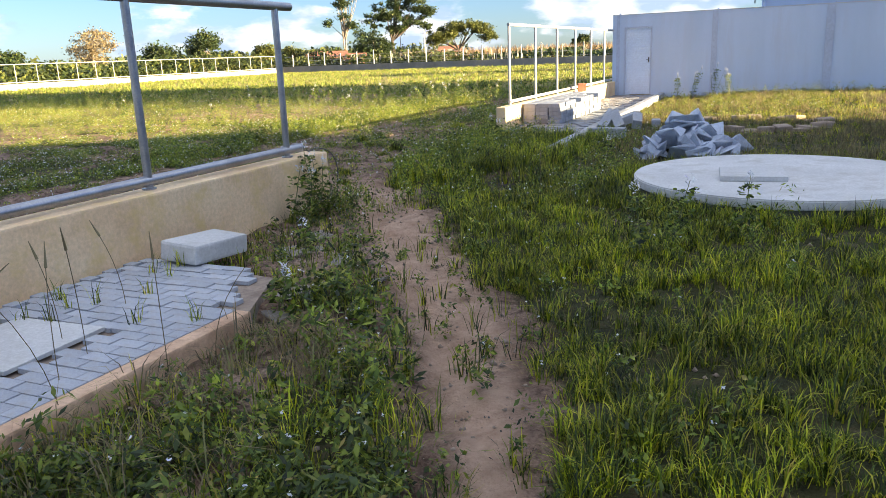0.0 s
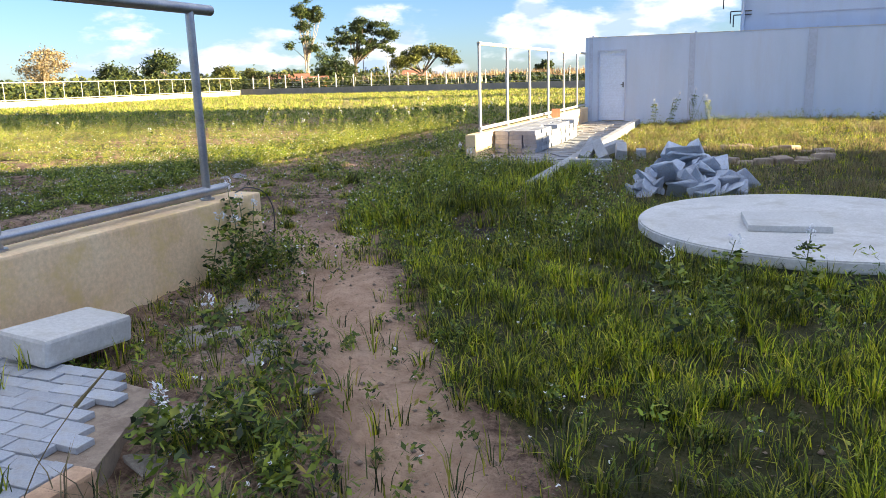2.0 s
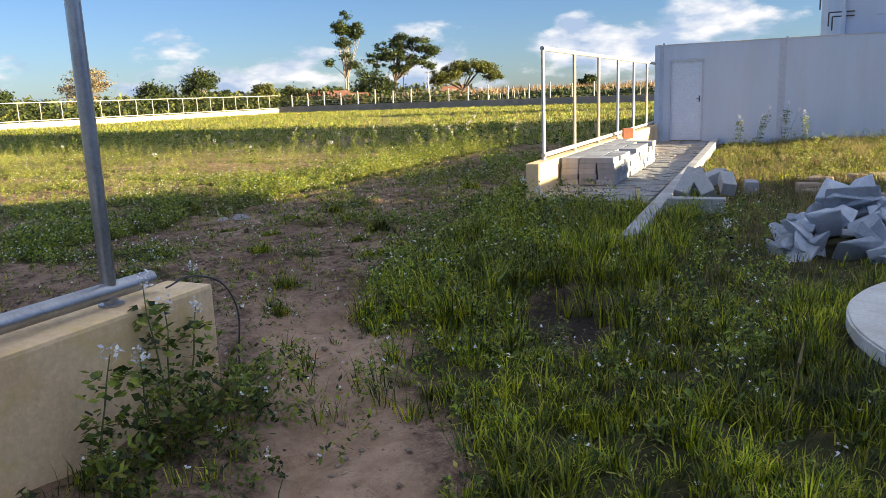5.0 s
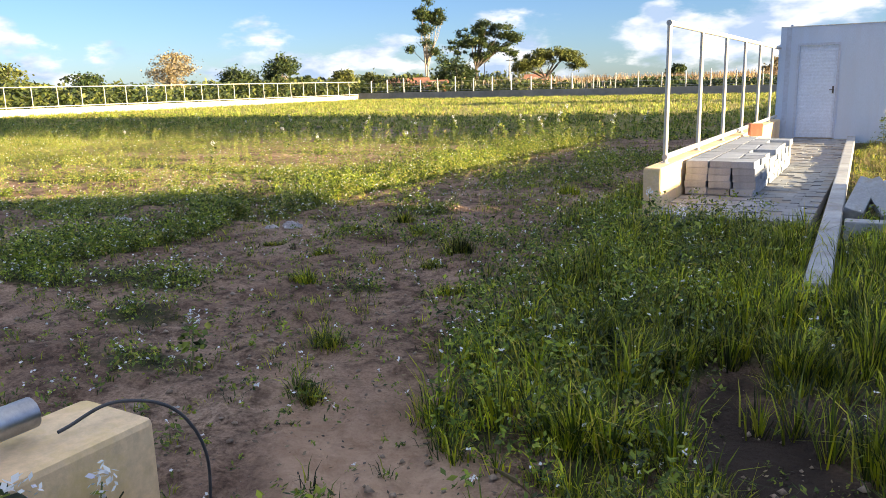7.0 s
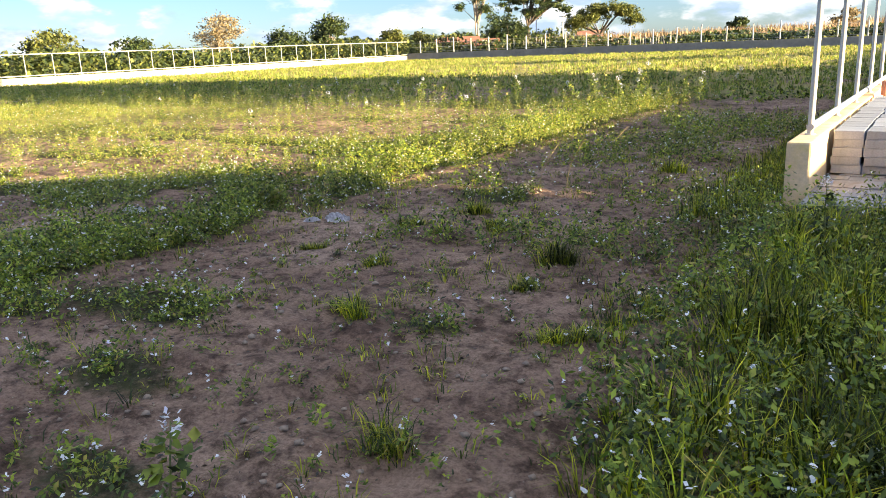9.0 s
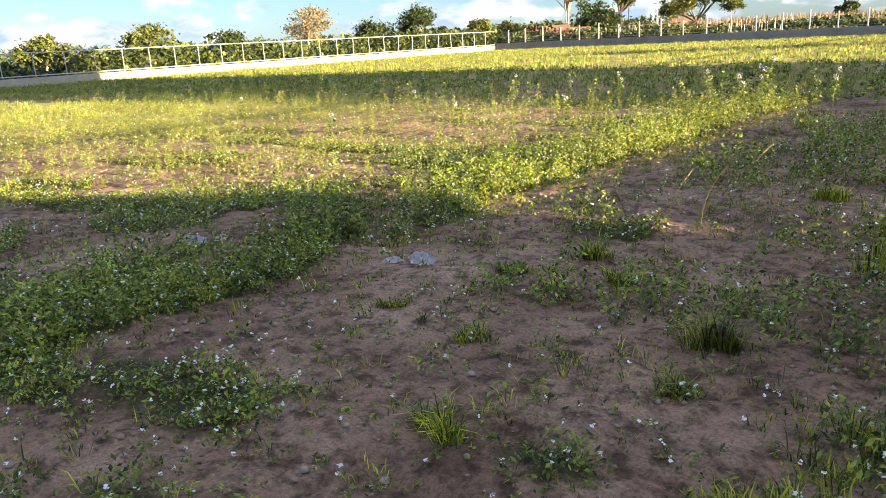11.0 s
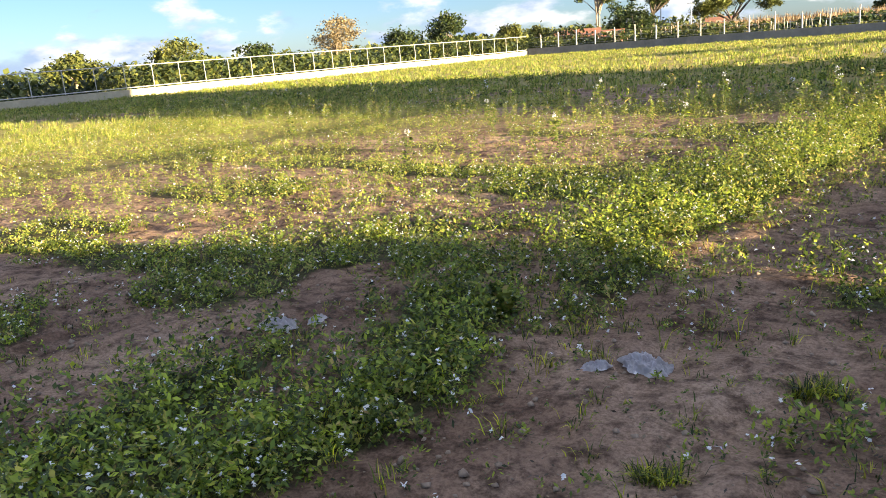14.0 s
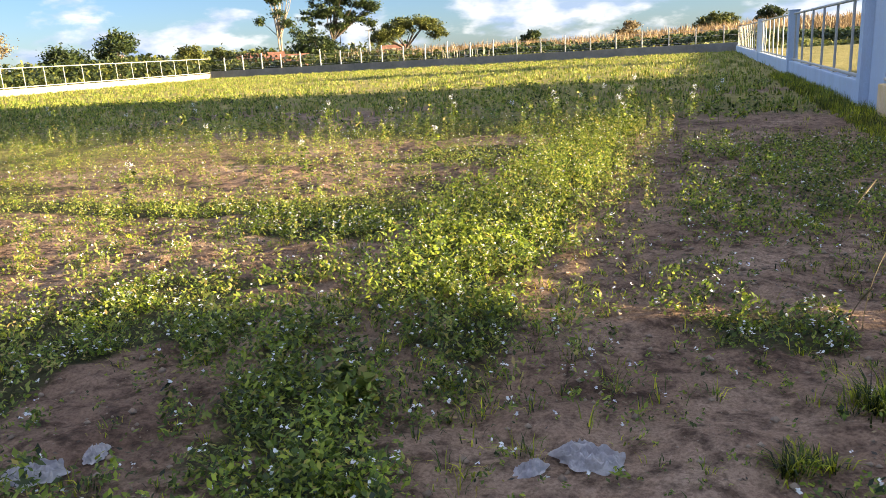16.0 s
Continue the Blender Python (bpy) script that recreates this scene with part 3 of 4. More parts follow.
    pier.location = (0, y, 0)

# far end of the field
thing("wall_field_left", weathered_box(-54.2, -6.0, -0.5, -54.0, 68.3, 0.50), M_CREAM, "long low cream wall along the field", "wall", kind="structure")
railing("railing", "long pale railing on the far field wall", -54.1, [-5.0 + 2.1 * k for k in range(35)], 0.55, 2.1, M_PAINTED, 0.03, 0.035, ends=(0, 73.2))
thing("wall_field_end", weathered_box(-54.2, 68.3, -0.5, 0.1, 68.5, 0.75), M_FARWALL, "low dark grey block wall at the end of the field", "wall", kind="structure")
fence = base("post_fence", "wire fence with pale concrete posts behind the grey wall", "fence", (-54, 69.2, 0))
for k in range(23):
    x = 1.2 + 2.35 * k
    part("post", box(bmesh.new(), x - 0.05, -0.05, -0.3, x + 0.05, 0.05, 2.15 + 0.12 * (k % 3), 0.01), M_PALE, fence)
for z in (0.9, 1.4, 1.9):
    part("wire", rod(bmesh.new(), (0, -0.09, z), (54, -0.09, z), 0.012, sides=5), M_STEEL, fence)


# ---- near paved apron ----
bm = bmesh.new()
outline = [(0.47, -19.0), (2.12, -19.0), (2.12, -11.15), (1.80, -10.45), (0.47, -10.25)]
face = bm.faces.new([bm.verts.new((x, y, 0.062)) for x, y in outline])
low = bmesh.ops.extrude_face_region(bm, geom=[face])
bmesh.ops.translate(bm, vec=(0, 0, -0.35), verts=[v for v in low["geom"] if isinstance(v, bmesh.types.BMVert)])
bmesh.ops.recalc_face_normals(bm, faces=bm.faces)
apron = thing("pavement_apron", bm, M_RIM, "pale concrete pavers with sandy joints along the wall", "pavement", kind="structure")
bm = box(bmesh.new(), 2.06, -19.0, -0.3, 2.17, -11.17, 0.095, 0.015)
thing("kerb_edging", bm, M_EDGE, "crumbling earthy mortar edge of the pavers", "kerb", kind="structure")
bm = box(bmesh.new(), -0.05, -0.05, 0, 0.61, 0.61, 0.025, 0.004)
plate = thing("inspection_cover", bm, M_PALE, "square pale concrete inspection cover set in the pavers", "cover")
plate.location, plate.rotation_euler = (0.95, -12.32, 0.078), (0, 0, radians(3))
bm = box(bmesh.new(), -0.18, -0.28, 0, 0.18, 0.28, 0.15, 0.022)
for v in bm.verts:
    v.co += Vector((noise.noise(v.co * 7), noise.noise(v.co * 7 + Vector((5, 0, 0))), 0)) * 0.018
stone = thing("concrete_block", bm, M_PALE, "loose pale concrete block lying on the pavers", "block")
stone.location, stone.rotation_euler = (0.98, -10.19, 0.10), (radians(-3), radians(3), radians(-4))

# ---- walkway to the door ----
thing("pavement_walkway", weathered_box(0.10, -1.05, -0.3, 1.62, 9.94, 0.076), M_JOINT, "worn concrete walkway leading to the white door", "pavement", kind="structure")
kerb = thing("kerb_walkway", box(bmesh.new(), -0.08, 0, -0.3, 0.08, 13.5, 0.14, 0.018), M_CONCRETE, "long pale concrete kerb beside the walkway", "kerb", kind="structure")
kerb.location, kerb.rotation_euler = (1.86, -3.58, 0), (0, 0, radians(1.35))

# stacks of pavers against the low wall
block_mesh = finish(box(bmesh.new(), -0.125, -0.19, 0, 0.125, 0.19, 0.079, 0.006), "paver", M_STACK)
for row in range(10):
    for col in range(3):
        if (row, col) in ((9, 2), (9, 1)):
            continue
        stack = base("paver_stack", "stack of grey concrete pavers beside the low wall", "paver stack", (0.26 + 0.265 * col + 0.01 * rng.random(), 0.62 + 0.42 * row, 0.095), "paver stacks")
        for k in range(5 if col < 2 else 5 - (row % 4 == 3)):
            one = new("paver", block_mesh)
            one.parent = stack
            one.location = (rng.normal(0, 0.008), rng.normal(0, 0.008), 0.0795 * k)
            one.rotation_euler = (0, 0, rng.normal(0, 0.025))
bm = box(bmesh.new(), -0.1, -0.1, 0, 0.1, 0.1, 0.2, 0.008)
brick = thing("hollow_brick", bm, M_TERRACOTTA, "terracotta hollow brick on the paver stacks", "brick")
brick.location, brick.rotation_euler = (0.3, 4.75, 0.49), (0, 0, 0.3)

# kerb pieces dumped beside the walkway
for x, y, z, rx, ry, rz, length in ((2.24, -1.42, 0.03, 0, 0, 92, 0.64), (1.99, -0.22, 0.02, 32, 14, -6, 0.52), (2.21, -0.22, 0.02, 36, -24, 14, 0.50), (2.44, 0.30, 0.03, 14, 8, 12, 0.5), (2.66, 0.72, 0.06, 0, 90, 8, 0.34), (2.2, 0.75, 0.03, 10, 0, -30, 0.6)):
    one = thing("kerb_block", box(bmesh.new(), -0.09, -length / 2, 0, 0.09, length / 2, 0.17, 0.014), M_CONCRETE, "loose grey concrete kerb piece dumped in the grass", "kerb block", "dumped kerb pieces")
    one.location, one.rotation_euler = (x, y, z + (length / 2) * abs(math.sin(radians(rx))) * 0.9), (radians(rx), radians(ry), radians(rz))

# ---- round tank cover ----
tank = base("tank_cover", "round pale cement tank cover with a square hatch", "tank cover", (5.05, -5.85, 0))
bm = bmesh.new()
bmesh.ops.create_cone(bm, cap_ends=True, segments=96, radius1=1.54, radius2=1.54, depth=0.09)
bmesh.ops.bevel(bm, geom=[e for e in bm.edges if abs(e.verts[0].co.z - e.verts[1].co.z) < 0.01], offset=0.012, segments=2, affect="EDGES")
bmesh.ops.translate(bm, vec=(0, 0, 0.125), verts=bm.verts)
part("lid", bm, M_PALE, tank, smooth=True)
bm = bmesh.new()
bmesh.ops.create_cone(bm, cap_ends=True, segments=96, radius1=1.50, radius2=1.50, depth=0.42)
bmesh.ops.translate(bm, vec=(0, 0, -0.13), verts=bm.verts)
part("ring_wall", bm, M_DAMP, tank, "damp dark concrete ring", smooth=True)
part("hatch", box(bmesh.new(), -0.32, -0.33, 0.17, 0.32, 0.33, 0.225, 0.008, turn=pose(-0.30, -0.26, 0, 0, 0, 5)), M_PALE, tank)

# old broken ring behind the rubble
ring = base("broken_ring", "low broken ring of an old well rim in dry grass", "well rim", (4.6, 1.35, 0.03))
for k in range(26):
    a = k / 26 * math.tau
    if k in (3, 9, 10, 17):
        continue
    r = 1.15 + 0.05 * math.sin(k * 2.7)
    bm = box(bmesh.new(), -0.16, -0.135, -0.2, 0.16, 0.135, 0.02 + 0.04 * math.sin(k * 1.9), 0.03, turn=pose(r * math.cos(a), r * math.sin(a), 0, 3 * math.sin(k), 4 * math.cos(k * 3), math.degrees(a)))
    part("stone", bm, M_RIM, ring)


# ---- rubble ----
def chunk_mesh(seed, material):
    r = random.Random(seed)
    bm = bmesh.new()
    flat = r.uniform(0.30, 0.55)
    for k in range(11):
        v = Vector((r.uniform(-1, 1), r.uniform(-1, 1), r.uniform(-flat, flat)))
        bm.verts.new(v * r.uniform(0.75, 1.0))
    made = bmesh.ops.convex_hull(bm, input=bm.verts)
    bmesh.ops.delete(bm, geom=[e for e in made["geom_interior"] if isinstance(e, bmesh.types.BMVert)], context="VERTS")
    bmesh.ops.bevel(bm, geom=bm.edges[:], offset=0.03, segments=1, affect="EDGES")
    return finish(bm, "chunk", material)


chunks = [chunk_mesh(s, M_RUBBLE) for s in range(9)]
stones = [chunk_mesh(s, M_FIELDSTONE) for s in range(20, 25)]
heap = random.Random(4)
for k in range(66):
    a, r = heap.uniform(0, math.tau), math.sqrt(heap.uniform(0, 1)) * 0.98
    size = heap.uniform(0.15, 0.34) * (1.05 - 0.35 * r)
    one = new("concrete_chunk", chunks[k % 9])
    tagged(one, "jagged grey chunk of broken concrete in the heap", "rubble", "heap of rubble")
    one.location = (3.74 + r * 0.74 * math.cos(a), -2.95 + r * 0.70 * math.sin(a), max(0.03, 0.50 * (1 - r ** 1.5) * heap.uniform(0.75, 1.0) - 0.02))
    one.rotation_euler, one.scale = (heap.uniform(-0.9, 0.9), heap.uniform(-0.9, 0.9), heap.uniform(0, 6.28)), (size, size, size)
for x, y, s in ((1.86, -9.75, 0.24), (1.35, -9.75, 0.2), (2.1, -10.55, 0.22), (2.0, -9.9, 0.16), (1.75, -9.2, 0.13), (2.25, -10.35, 0.15), (1.55, -9.55, 0.2), (1.15, -8.9, 0.17), (1.72, -4.4, 0.07), (2.2, -10.9, 0.13), (2.45, -10.1, 0.1), (1.2, -9.4, 0.12)):
    one = new("stone", stones[int(x * 37) % 5])
    tagged(one, "half-buried pale rubble stone beside the path", "stone", "stones by the path")
    one.location, one.scale, one.rotation_euler = (x, y, float(ground_z(x, y))), (s, s, s * 0.4), (0.08, 0.1, x * 9)

# torn cement sack lying crumpled on the dirt
def crumpled(x, y, half, rz, seed):
    """A creased sheet heaped into ridges, its torn rim lying on the soil."""
    n = 26
    bm = bmesh.new()
    off = Vector((seed * 3.7, seed * 1.9, 0))
    rows = []
    for i in range(n + 1):
        row = []
        for j in range(n + 1):
            u, v = 2 * i / n - 1, 2 * j / n - 1
            q = Vector((u * 1.7, v * 1.7, 0)) + off
            rim = 1 + 0.28 * noise.noise(Vector((u * 2.6, v * 2.6, seed)))
            ridge = 1 - abs(noise.noise(q * 1.5)) * 2.4
            crease = 0.10 * (1 - 3 * abs(noise.noise(q * 3.4)))
            edge = max(0.0, 1 - max(abs(u), abs(v)) ** 3)
            px, py = u * math.sqrt(1 - v * v / 2) * rim, v * math.sqrt(1 - u * u / 2) * rim * 0.58
            row.append(bm.verts.new((px * half, py * half, half * (0.03 + edge * (0.12 + 0.30 * max(0, ridge) + crease)))))
        rows.append(row)
    for a, b in zip(rows, rows[1:]):
        for k in range(n):
            bm.faces.new((a[k], b[k], b[k + 1], a[k + 1]))
    bmesh.ops.solidify(bm, geom=bm.faces[:], thickness=-0.003)
    sack = thing("paper_sack", bm, M_PAPER, "crumpled grey cement sack lying on bare soil", "sack", "torn sacks")
    sack.location, sack.rotation_euler = (x, y, float(ground_z(x, y)) + 0.004), (0, 0, rz)


for x, y, half, rz in ((-3.38, -2.58, 0.145, -0.2), (-3.585, -2.69, 0.075, 0.9), (-5.42, -3.2, 0.13, 0.7), (-5.30, -3.0, 0.08, 2.0)):
    crumpled(x, y, half, rz, int(abs(x * 100)) % 17)

# loose black cable curling out of the wall end
curve = bpy.data.curves.new("cable", "CURVE")
curve.dimensions, curve.bevel_depth = "3D", 0.005
line = curve.splines.new("BEZIER")
line.bezier_points.add(3)
for p, co in zip(line.bezier_points, ((0.36, -7.76, 0.58), (0.38, -7.58, 0.60), (0.46, -7.43, 0.50), (0.47, -7.40, 0.02))):
    p.co, p.handle_left_type, p.handle_right_type = co, "AUTO", "AUTO"
curve.materials.append(M_DARK)
tagged(new("cable", curve), "loose black cable curling from the end of the wall", "cable")


# ---- distance: trees, hedges, crops and houses beyond the field ----
def leaf_quads(centres, size, rnd, flat=0.5, wide=0.36):
    """Four-cornered leaves of random turn about the given places."""
    k = len(centres)
    a, t = rnd.random(k) * math.tau, (rnd.random(k) - 0.5) * 2 * flat
    s = size * (0.55 + 0.9 * rnd.random(k))
    along = np.stack([np.cos(a) * np.cos(t), np.sin(a) * np.cos(t), np.sin(t)], 1) * s[:, None]
    b = a + np.pi / 2 + rnd.normal(0, 0.35, k)
    tilt = rnd.normal(0, 0.5, k)
    across = np.stack([np.cos(b) * np.cos(tilt), np.sin(b) * np.cos(tilt), np.sin(tilt)], 1) * (s * wide)[:, None]
    verts = np.stack([centres - along * 0.5, centres + across, centres + along * 0.5, centres - across], 1).reshape(-1, 3)
    return verts, np.arange(4 * k).reshape(-1, 4)


def tree(name, label, x, y, height, width, crown_low, material, seed, clumps=46, leaves=95, leaf=0.42, depth=None, bias=0.0, stems=1, trunk=0.22, hollow=0.35, lobes=None, turn=0.0):
    """A tapered trunk with limbs, and a crown of clumps with gaps between them."""
    rnd = np.random.default_rng(seed)
    z0 = float(ground_z(x, y))
    root = base(name, label, "tree", (x, y, z0))
    mid, half = (height + crown_low) / 2, (height - crown_low) / 2
    d = rnd.normal(size=(clumps, 3))
    d /= np.linalg.norm(d, axis=1)[:, None]
    d *= (hollow + (1 - hollow) * rnd.random(clumps) ** 0.5)[:, None]
    if bias:
        d[:, 2] = np.abs(d[:, 2]) * 0.9 - bias
    hubs = d * np.array([width / 2, (depth or width) / 2, half]) * 0.9 + np.array([0, 0, mid])
    spread = np.minimum(width, 2.4 * half) * 0.095
    if lobes:
        # the crown falls apart into tiers and tufts
        root.rotation_euler = (0, 0, radians(turn))
        area = np.array([rx * rz for _, _, rx, rz in lobes])
        lobe = np.array(lobes)[rnd.choice(len(lobes), clumps, p=area / area.sum())]
        hubs = np.stack([lobe[:, 0], np.zeros(clumps), lobe[:, 1]], 1) + d * np.stack([lobe[:, 2], lobe[:, 2] * 0.9, lobe[:, 3]], 1)
        spread = 0.34
    pts = (hubs[:, None, :] + rnd.normal(0, 1, (clumps, leaves, 3)) * np.array([1, 1, 0.62]) * spread * (0.6 + 0.7 * rnd.random((clumps, 1, 1)))).reshape(-1, 3)
    verts, faces = leaf_quads(pts, leaf, rnd, 1.0)
    crown = new("crown", polygons("crown", verts, faces, material))
    crown.parent = root
    bm = bmesh.new()
    for s in range(stems):
        lean = Vector(((s - (stems - 1) / 2) * width * 0.14, 0, 0))
        fork = Vector((0.12 * width * rnd.normal(0, 0.3), 0, crown_low * 0.9 + 0.25 * half)) + lean
        rod(bm, (lean.x * 0.3, 0, -0.3), fork * 0.5 + Vector((rnd.normal(0, 0.1), 0, 0)), trunk, trunk * 0.8, 9)
        rod(bm, fork * 0.5, fork, trunk * 0.8, trunk * 0.6, 9)
        for h in hubs[s::stems][:11 if lobes else 16]:
            bend = fork.lerp(Vector(h), 0.55) + Vector((rnd.normal(0, 0.2), rnd.normal(0, 0.2), 0.25))
            rod(bm, fork, bend, trunk * 0.42, trunk * 0.22, 6)
            rod(bm, bend, Vector(h), trunk * 0.22, trunk * 0.07, 5)
    part("trunk", bm, M_DARKBARK if trunk >= 0.25 else M_BARK, root)
    return root


def along(az, d):
    return 3.9 + d * math.sin(radians(az)), -11.8 + d * math.cos(radians(az))


tree("gum_tree", "tall slender tree with pale stems and open crown", *along(-31.0, 128), 15.4, 4.4, 3.2, M_TREE, 1, 90, 80, 0.30, stems=2, trunk=0.2, hollow=0.3, turn=31.0,
     lobes=[(0.32, 14.41, 0.83, 0.83), (-0.6, 12.34, 1.38, 1.2), (1.7, 11.88, 1.29, 1.2), (-0.37, 10.04, 1.29, 0.83), (-2.44, 7.28, 1.01, 0.74), (0.09, 8.2, 0.83, 0.83), (1.24, 6.59, 0.83, 0.55)])
tree("shade_tree", "large dark spreading tree behind the field", *along(-27.4, 130), 11.8, 11.6, 3.0, M_TREE, 2, 190, 90, 0.30, trunk=0.4, hollow=0.3, turn=27.4,
     lobes=[(-1.88, 9.25, 1.65, 1.03), (1.41, 9.96, 2.35, 1.18), (4.23, 9.48, 2.12, 1.32), (5.88, 8.54, 1.41, 0.85), (-0.47, 7.84, 2.12, 0.94), (-3.29, 7.13, 1.65, 1.22), (-4.7, 5.25, 1.65, 0.94), (5.41, 6.19, 1.41, 0.61), (2.82, 7.13, 2.35, 0.85), (0.47, 5.72, 1.88, 0.75), (-3.76, 3.84, 1.41, 0.56)])
tree("umbrella_tree", "low spreading umbrella-shaped tree", *along(-22.3, 135), 6.9, 13.0, 1.2, M_OLIVE, 3, 170, 100, 0.28, trunk=0.3, hollow=0.3, turn=22.3,
     lobes=[(-3.88, 4.33, 2.43, 1.21), (-1.94, 5.54, 2.18, 0.97), (0.48, 6.03, 2.67, 0.73), (3.4, 5.3, 1.94, 0.87), (4.61, 3.84, 1.55, 1.07), (-4.85, 3.6, 1.46, 1.07), (-0.97, 4.81, 1.94, 0.73)])
tree("bare_tree", "round thinly leaved brownish tree", *along(-48.5, 105), 6.4, 6.0, 2.0, M_PALETREE, 4, 60, 60, 0.26, trunk=0.2)
tree("round_tree", "dense rounded dark green tree", *along(-44.1, 105), 4.4, 4.6, 0.8, M_TREE, 5, 50, 90, 0.34)
tree("field_tree", "dark green tree with a ragged crown", *along(-41.2, 105), 6.0, 4.4, 1.0, M_TREE, 6, 44, 80, 0.36, hollow=0.5)
tree("small_tree", "small rounded dark green tree", *along(-39.2, 105), 3.5, 1.7, 0.8, M_TREE, 7, 20, 70, 0.3)
tree("leafy_tree", "small olive green tree behind the railing", *along(-36.8, 108), 3.9, 3.6, 0.8, M_OLIVE, 8, 36, 80, 0.34)
tree("field_tree", "small dark tree on the skyline", *along(-34.9, 120), 3.6, 3.4, 0.8, M_OLIVE, 9, 30, 70, 0.34)
tree("hedge_tree", "broad green tree beside the houses", *along(-28.9, 112), 4.6, 6.5, 0.5, M_TREE, 10, 50, 90, 0.4)
tree("skyline_tree", "flat-topped tree above the corn", *along(-13.6, 170), 4.0, 4.6, 0.8, M_TREE, 11, 26, 70, 0.5)
tree("skyline_tree", "thin brownish tree above the corn", *along(-7.4, 150), 4.0, 4.4, 0.8, M_PALETREE, 12, 26, 60, 0.4)
tree("skyline_tree", "low rounded tree above the corn", *along(-1.6, 160), 3.9, 8.0, 0.8, M_OLIVE, 13, 40, 80, 0.5)
tree("skyline_tree", "low rounded tree above the corn", *along(1.8, 165), 4.0, 6.0, 0.8, M_TREE, 14, 34, 80, 0.5)
tree("roadside_tree", "green tree behind the side railing", 13.0, 46.0, 6.2, 5.0, 1.8, M_TREE, 15, 46, 90, 0.34)
tree("field_tree", "dark green tree behind the long railing", *along(-54.0, 100), 3.8, 5.0, 0.8, M_TREE, 16, 40, 80, 0.34)
tree("field_tree", "broad olive tree behind the long railing", *along(-58.5, 95), 4.6, 6.0, 0.8, M_OLIVE, 17, 50, 80, 0.34)
tree("field_tree", "olive tree behind the long railing", *along(-64.5, 88), 4.0, 5.5, 0.8, M_OLIVE, 18, 46, 80, 0.34)
tree("bare_tree", "brownish bush behind the long railing", *along(-71, 84), 3.6, 4.5, 0.8, M_PALETREE, 19, 36, 70, 0.3)


def foliage_band(name, label, x0, x1, y0, y1, low, high, count, leaf, material, seed, lift=0.0):
    rnd = np.random.default_rng(seed)
    x, y = x0 + (x1 - x0) * rnd.random(count), y0 + (y1 - y0) * rnd.random(count)
    tall = low + (high - low) * smooth(0.3, 0.7, value_noise(x, y, 0.22, 3))
    z = ground_z(x, y) + lift + tall * rnd.random(count) ** 0.7
    verts, faces = leaf_quads(np.stack([x, y, z], 1), leaf, rnd, 1.1)
    tagged(new(name, polygons(name, verts, faces, material)), label, "vegetation", kind="stuff")


foliage_band("hedge", "green bushes behind the long railing", -61, -55.5, -10, 74, 0.8, 2.6, 15000, 0.42, M_HEDGE, 31)
foliage_band("hedge", "green bushes beyond the grey end wall", -60, -30, 72, 80, 0.3, 2.0, 6000, 0.42, M_HEDGE, 32)
foliage_band("hedge", "dark rows of crops before the corn", -34, 60, 82, 90, 1.1, 1.7, 15000, 0.45, M_TREE, 33)
foliage_band("hedge", "low weeds behind the grey end wall", -40, 40, 71, 81, 0.1, 0.8, 9000, 0.4, M_OLIVE, 34)
foliage_band("hedge", "green bushes about the houses", -74, -44, 84, 96, 0.4, 2.9, 7000, 0.45, M_HEDGE, 37)
foliage_band("hedge", "distant wooded skyline", -150, -58, 95, 150, 1.0, 3.4, 12000, 0.9, M_HEDGE, 35)
foliage_band("hedge", "distant wooded skyline", -170, -90, -20, 95, 1.0, 3.4, 9000, 0.9, M_HEDGE, 36)


def blade_mesh(name, x, y, z, h, w, azimuth, lean, material):
    """Tapered bent blades from arrays of their feet, heights, widths and leanings."""
    out = np.stack([np.cos(azimuth), np.sin(azimuth)], 1)
    side = np.stack([-out[:, 1], out[:, 0]], 1) * (w / 2)[:, None]
    foot = np.stack([x, y], 1)
    mid, tip = foot + out * (h * lean * 0.35)[:, None], foot + out * (h * lean)[:, None]
    zm, zt = z + h * 0.6, z + h * np.sqrt(np.maximum(0.05, 1 - lean ** 2 * 0.6))
    c = lambda p, zz: np.concatenate([p, zz[:, None]], 1)
    verts = np.stack([c(foot - side, z), c(foot + side, z), c(mid - side * 0.8, zm), c(mid + side * 0.8, zm), c(tip, zt)], 1).reshape(-1, 3)
    i = np.arange(len(x))[:, None] * 5
    faces = np.concatenate([i + np.array([[0, 1, 3]]), i + np.array([[0, 3, 2]]), i + np.array([[2, 3, 4]])], 1).reshape(-1, 3)
    return polygons(name, verts, faces, material)


def scatter(x0, x1, y0, y1, count, density, rnd):
    x, y = x0 + (x1 - x0) * rnd.random(count), y0 + (y1 - y0) * rnd.random(count)
    keep = rnd.random(count) < density(x, y)
    x, y = x[keep], y[keep]
    # nothing grows through the built things
    solid_at = ((x > 0.26) & (x < 2.2) & (y < -10.4)) | ((x > 0.26) & (x < 0.6) & (y < -7.55)) | (np.hypot(x - 5.05, y + 5.85) < 1.57)
    solid_at |= ((x > -0.14) & (x < 1.68) & (y > -1.1) & (y < 10.0)) | (np.hypot(x - 3.74, y + 2.95) < 0.7) | ((np.abs(x - 1.86 + 0.0236 * (y + 3.58)) < 0.12) & (y > -3.6) & (y < 10))
    solid_at |= (y > 9.85) & (y < 10.2) & (x > -0.1)
    return x[~solid_at], y[~solid_at]


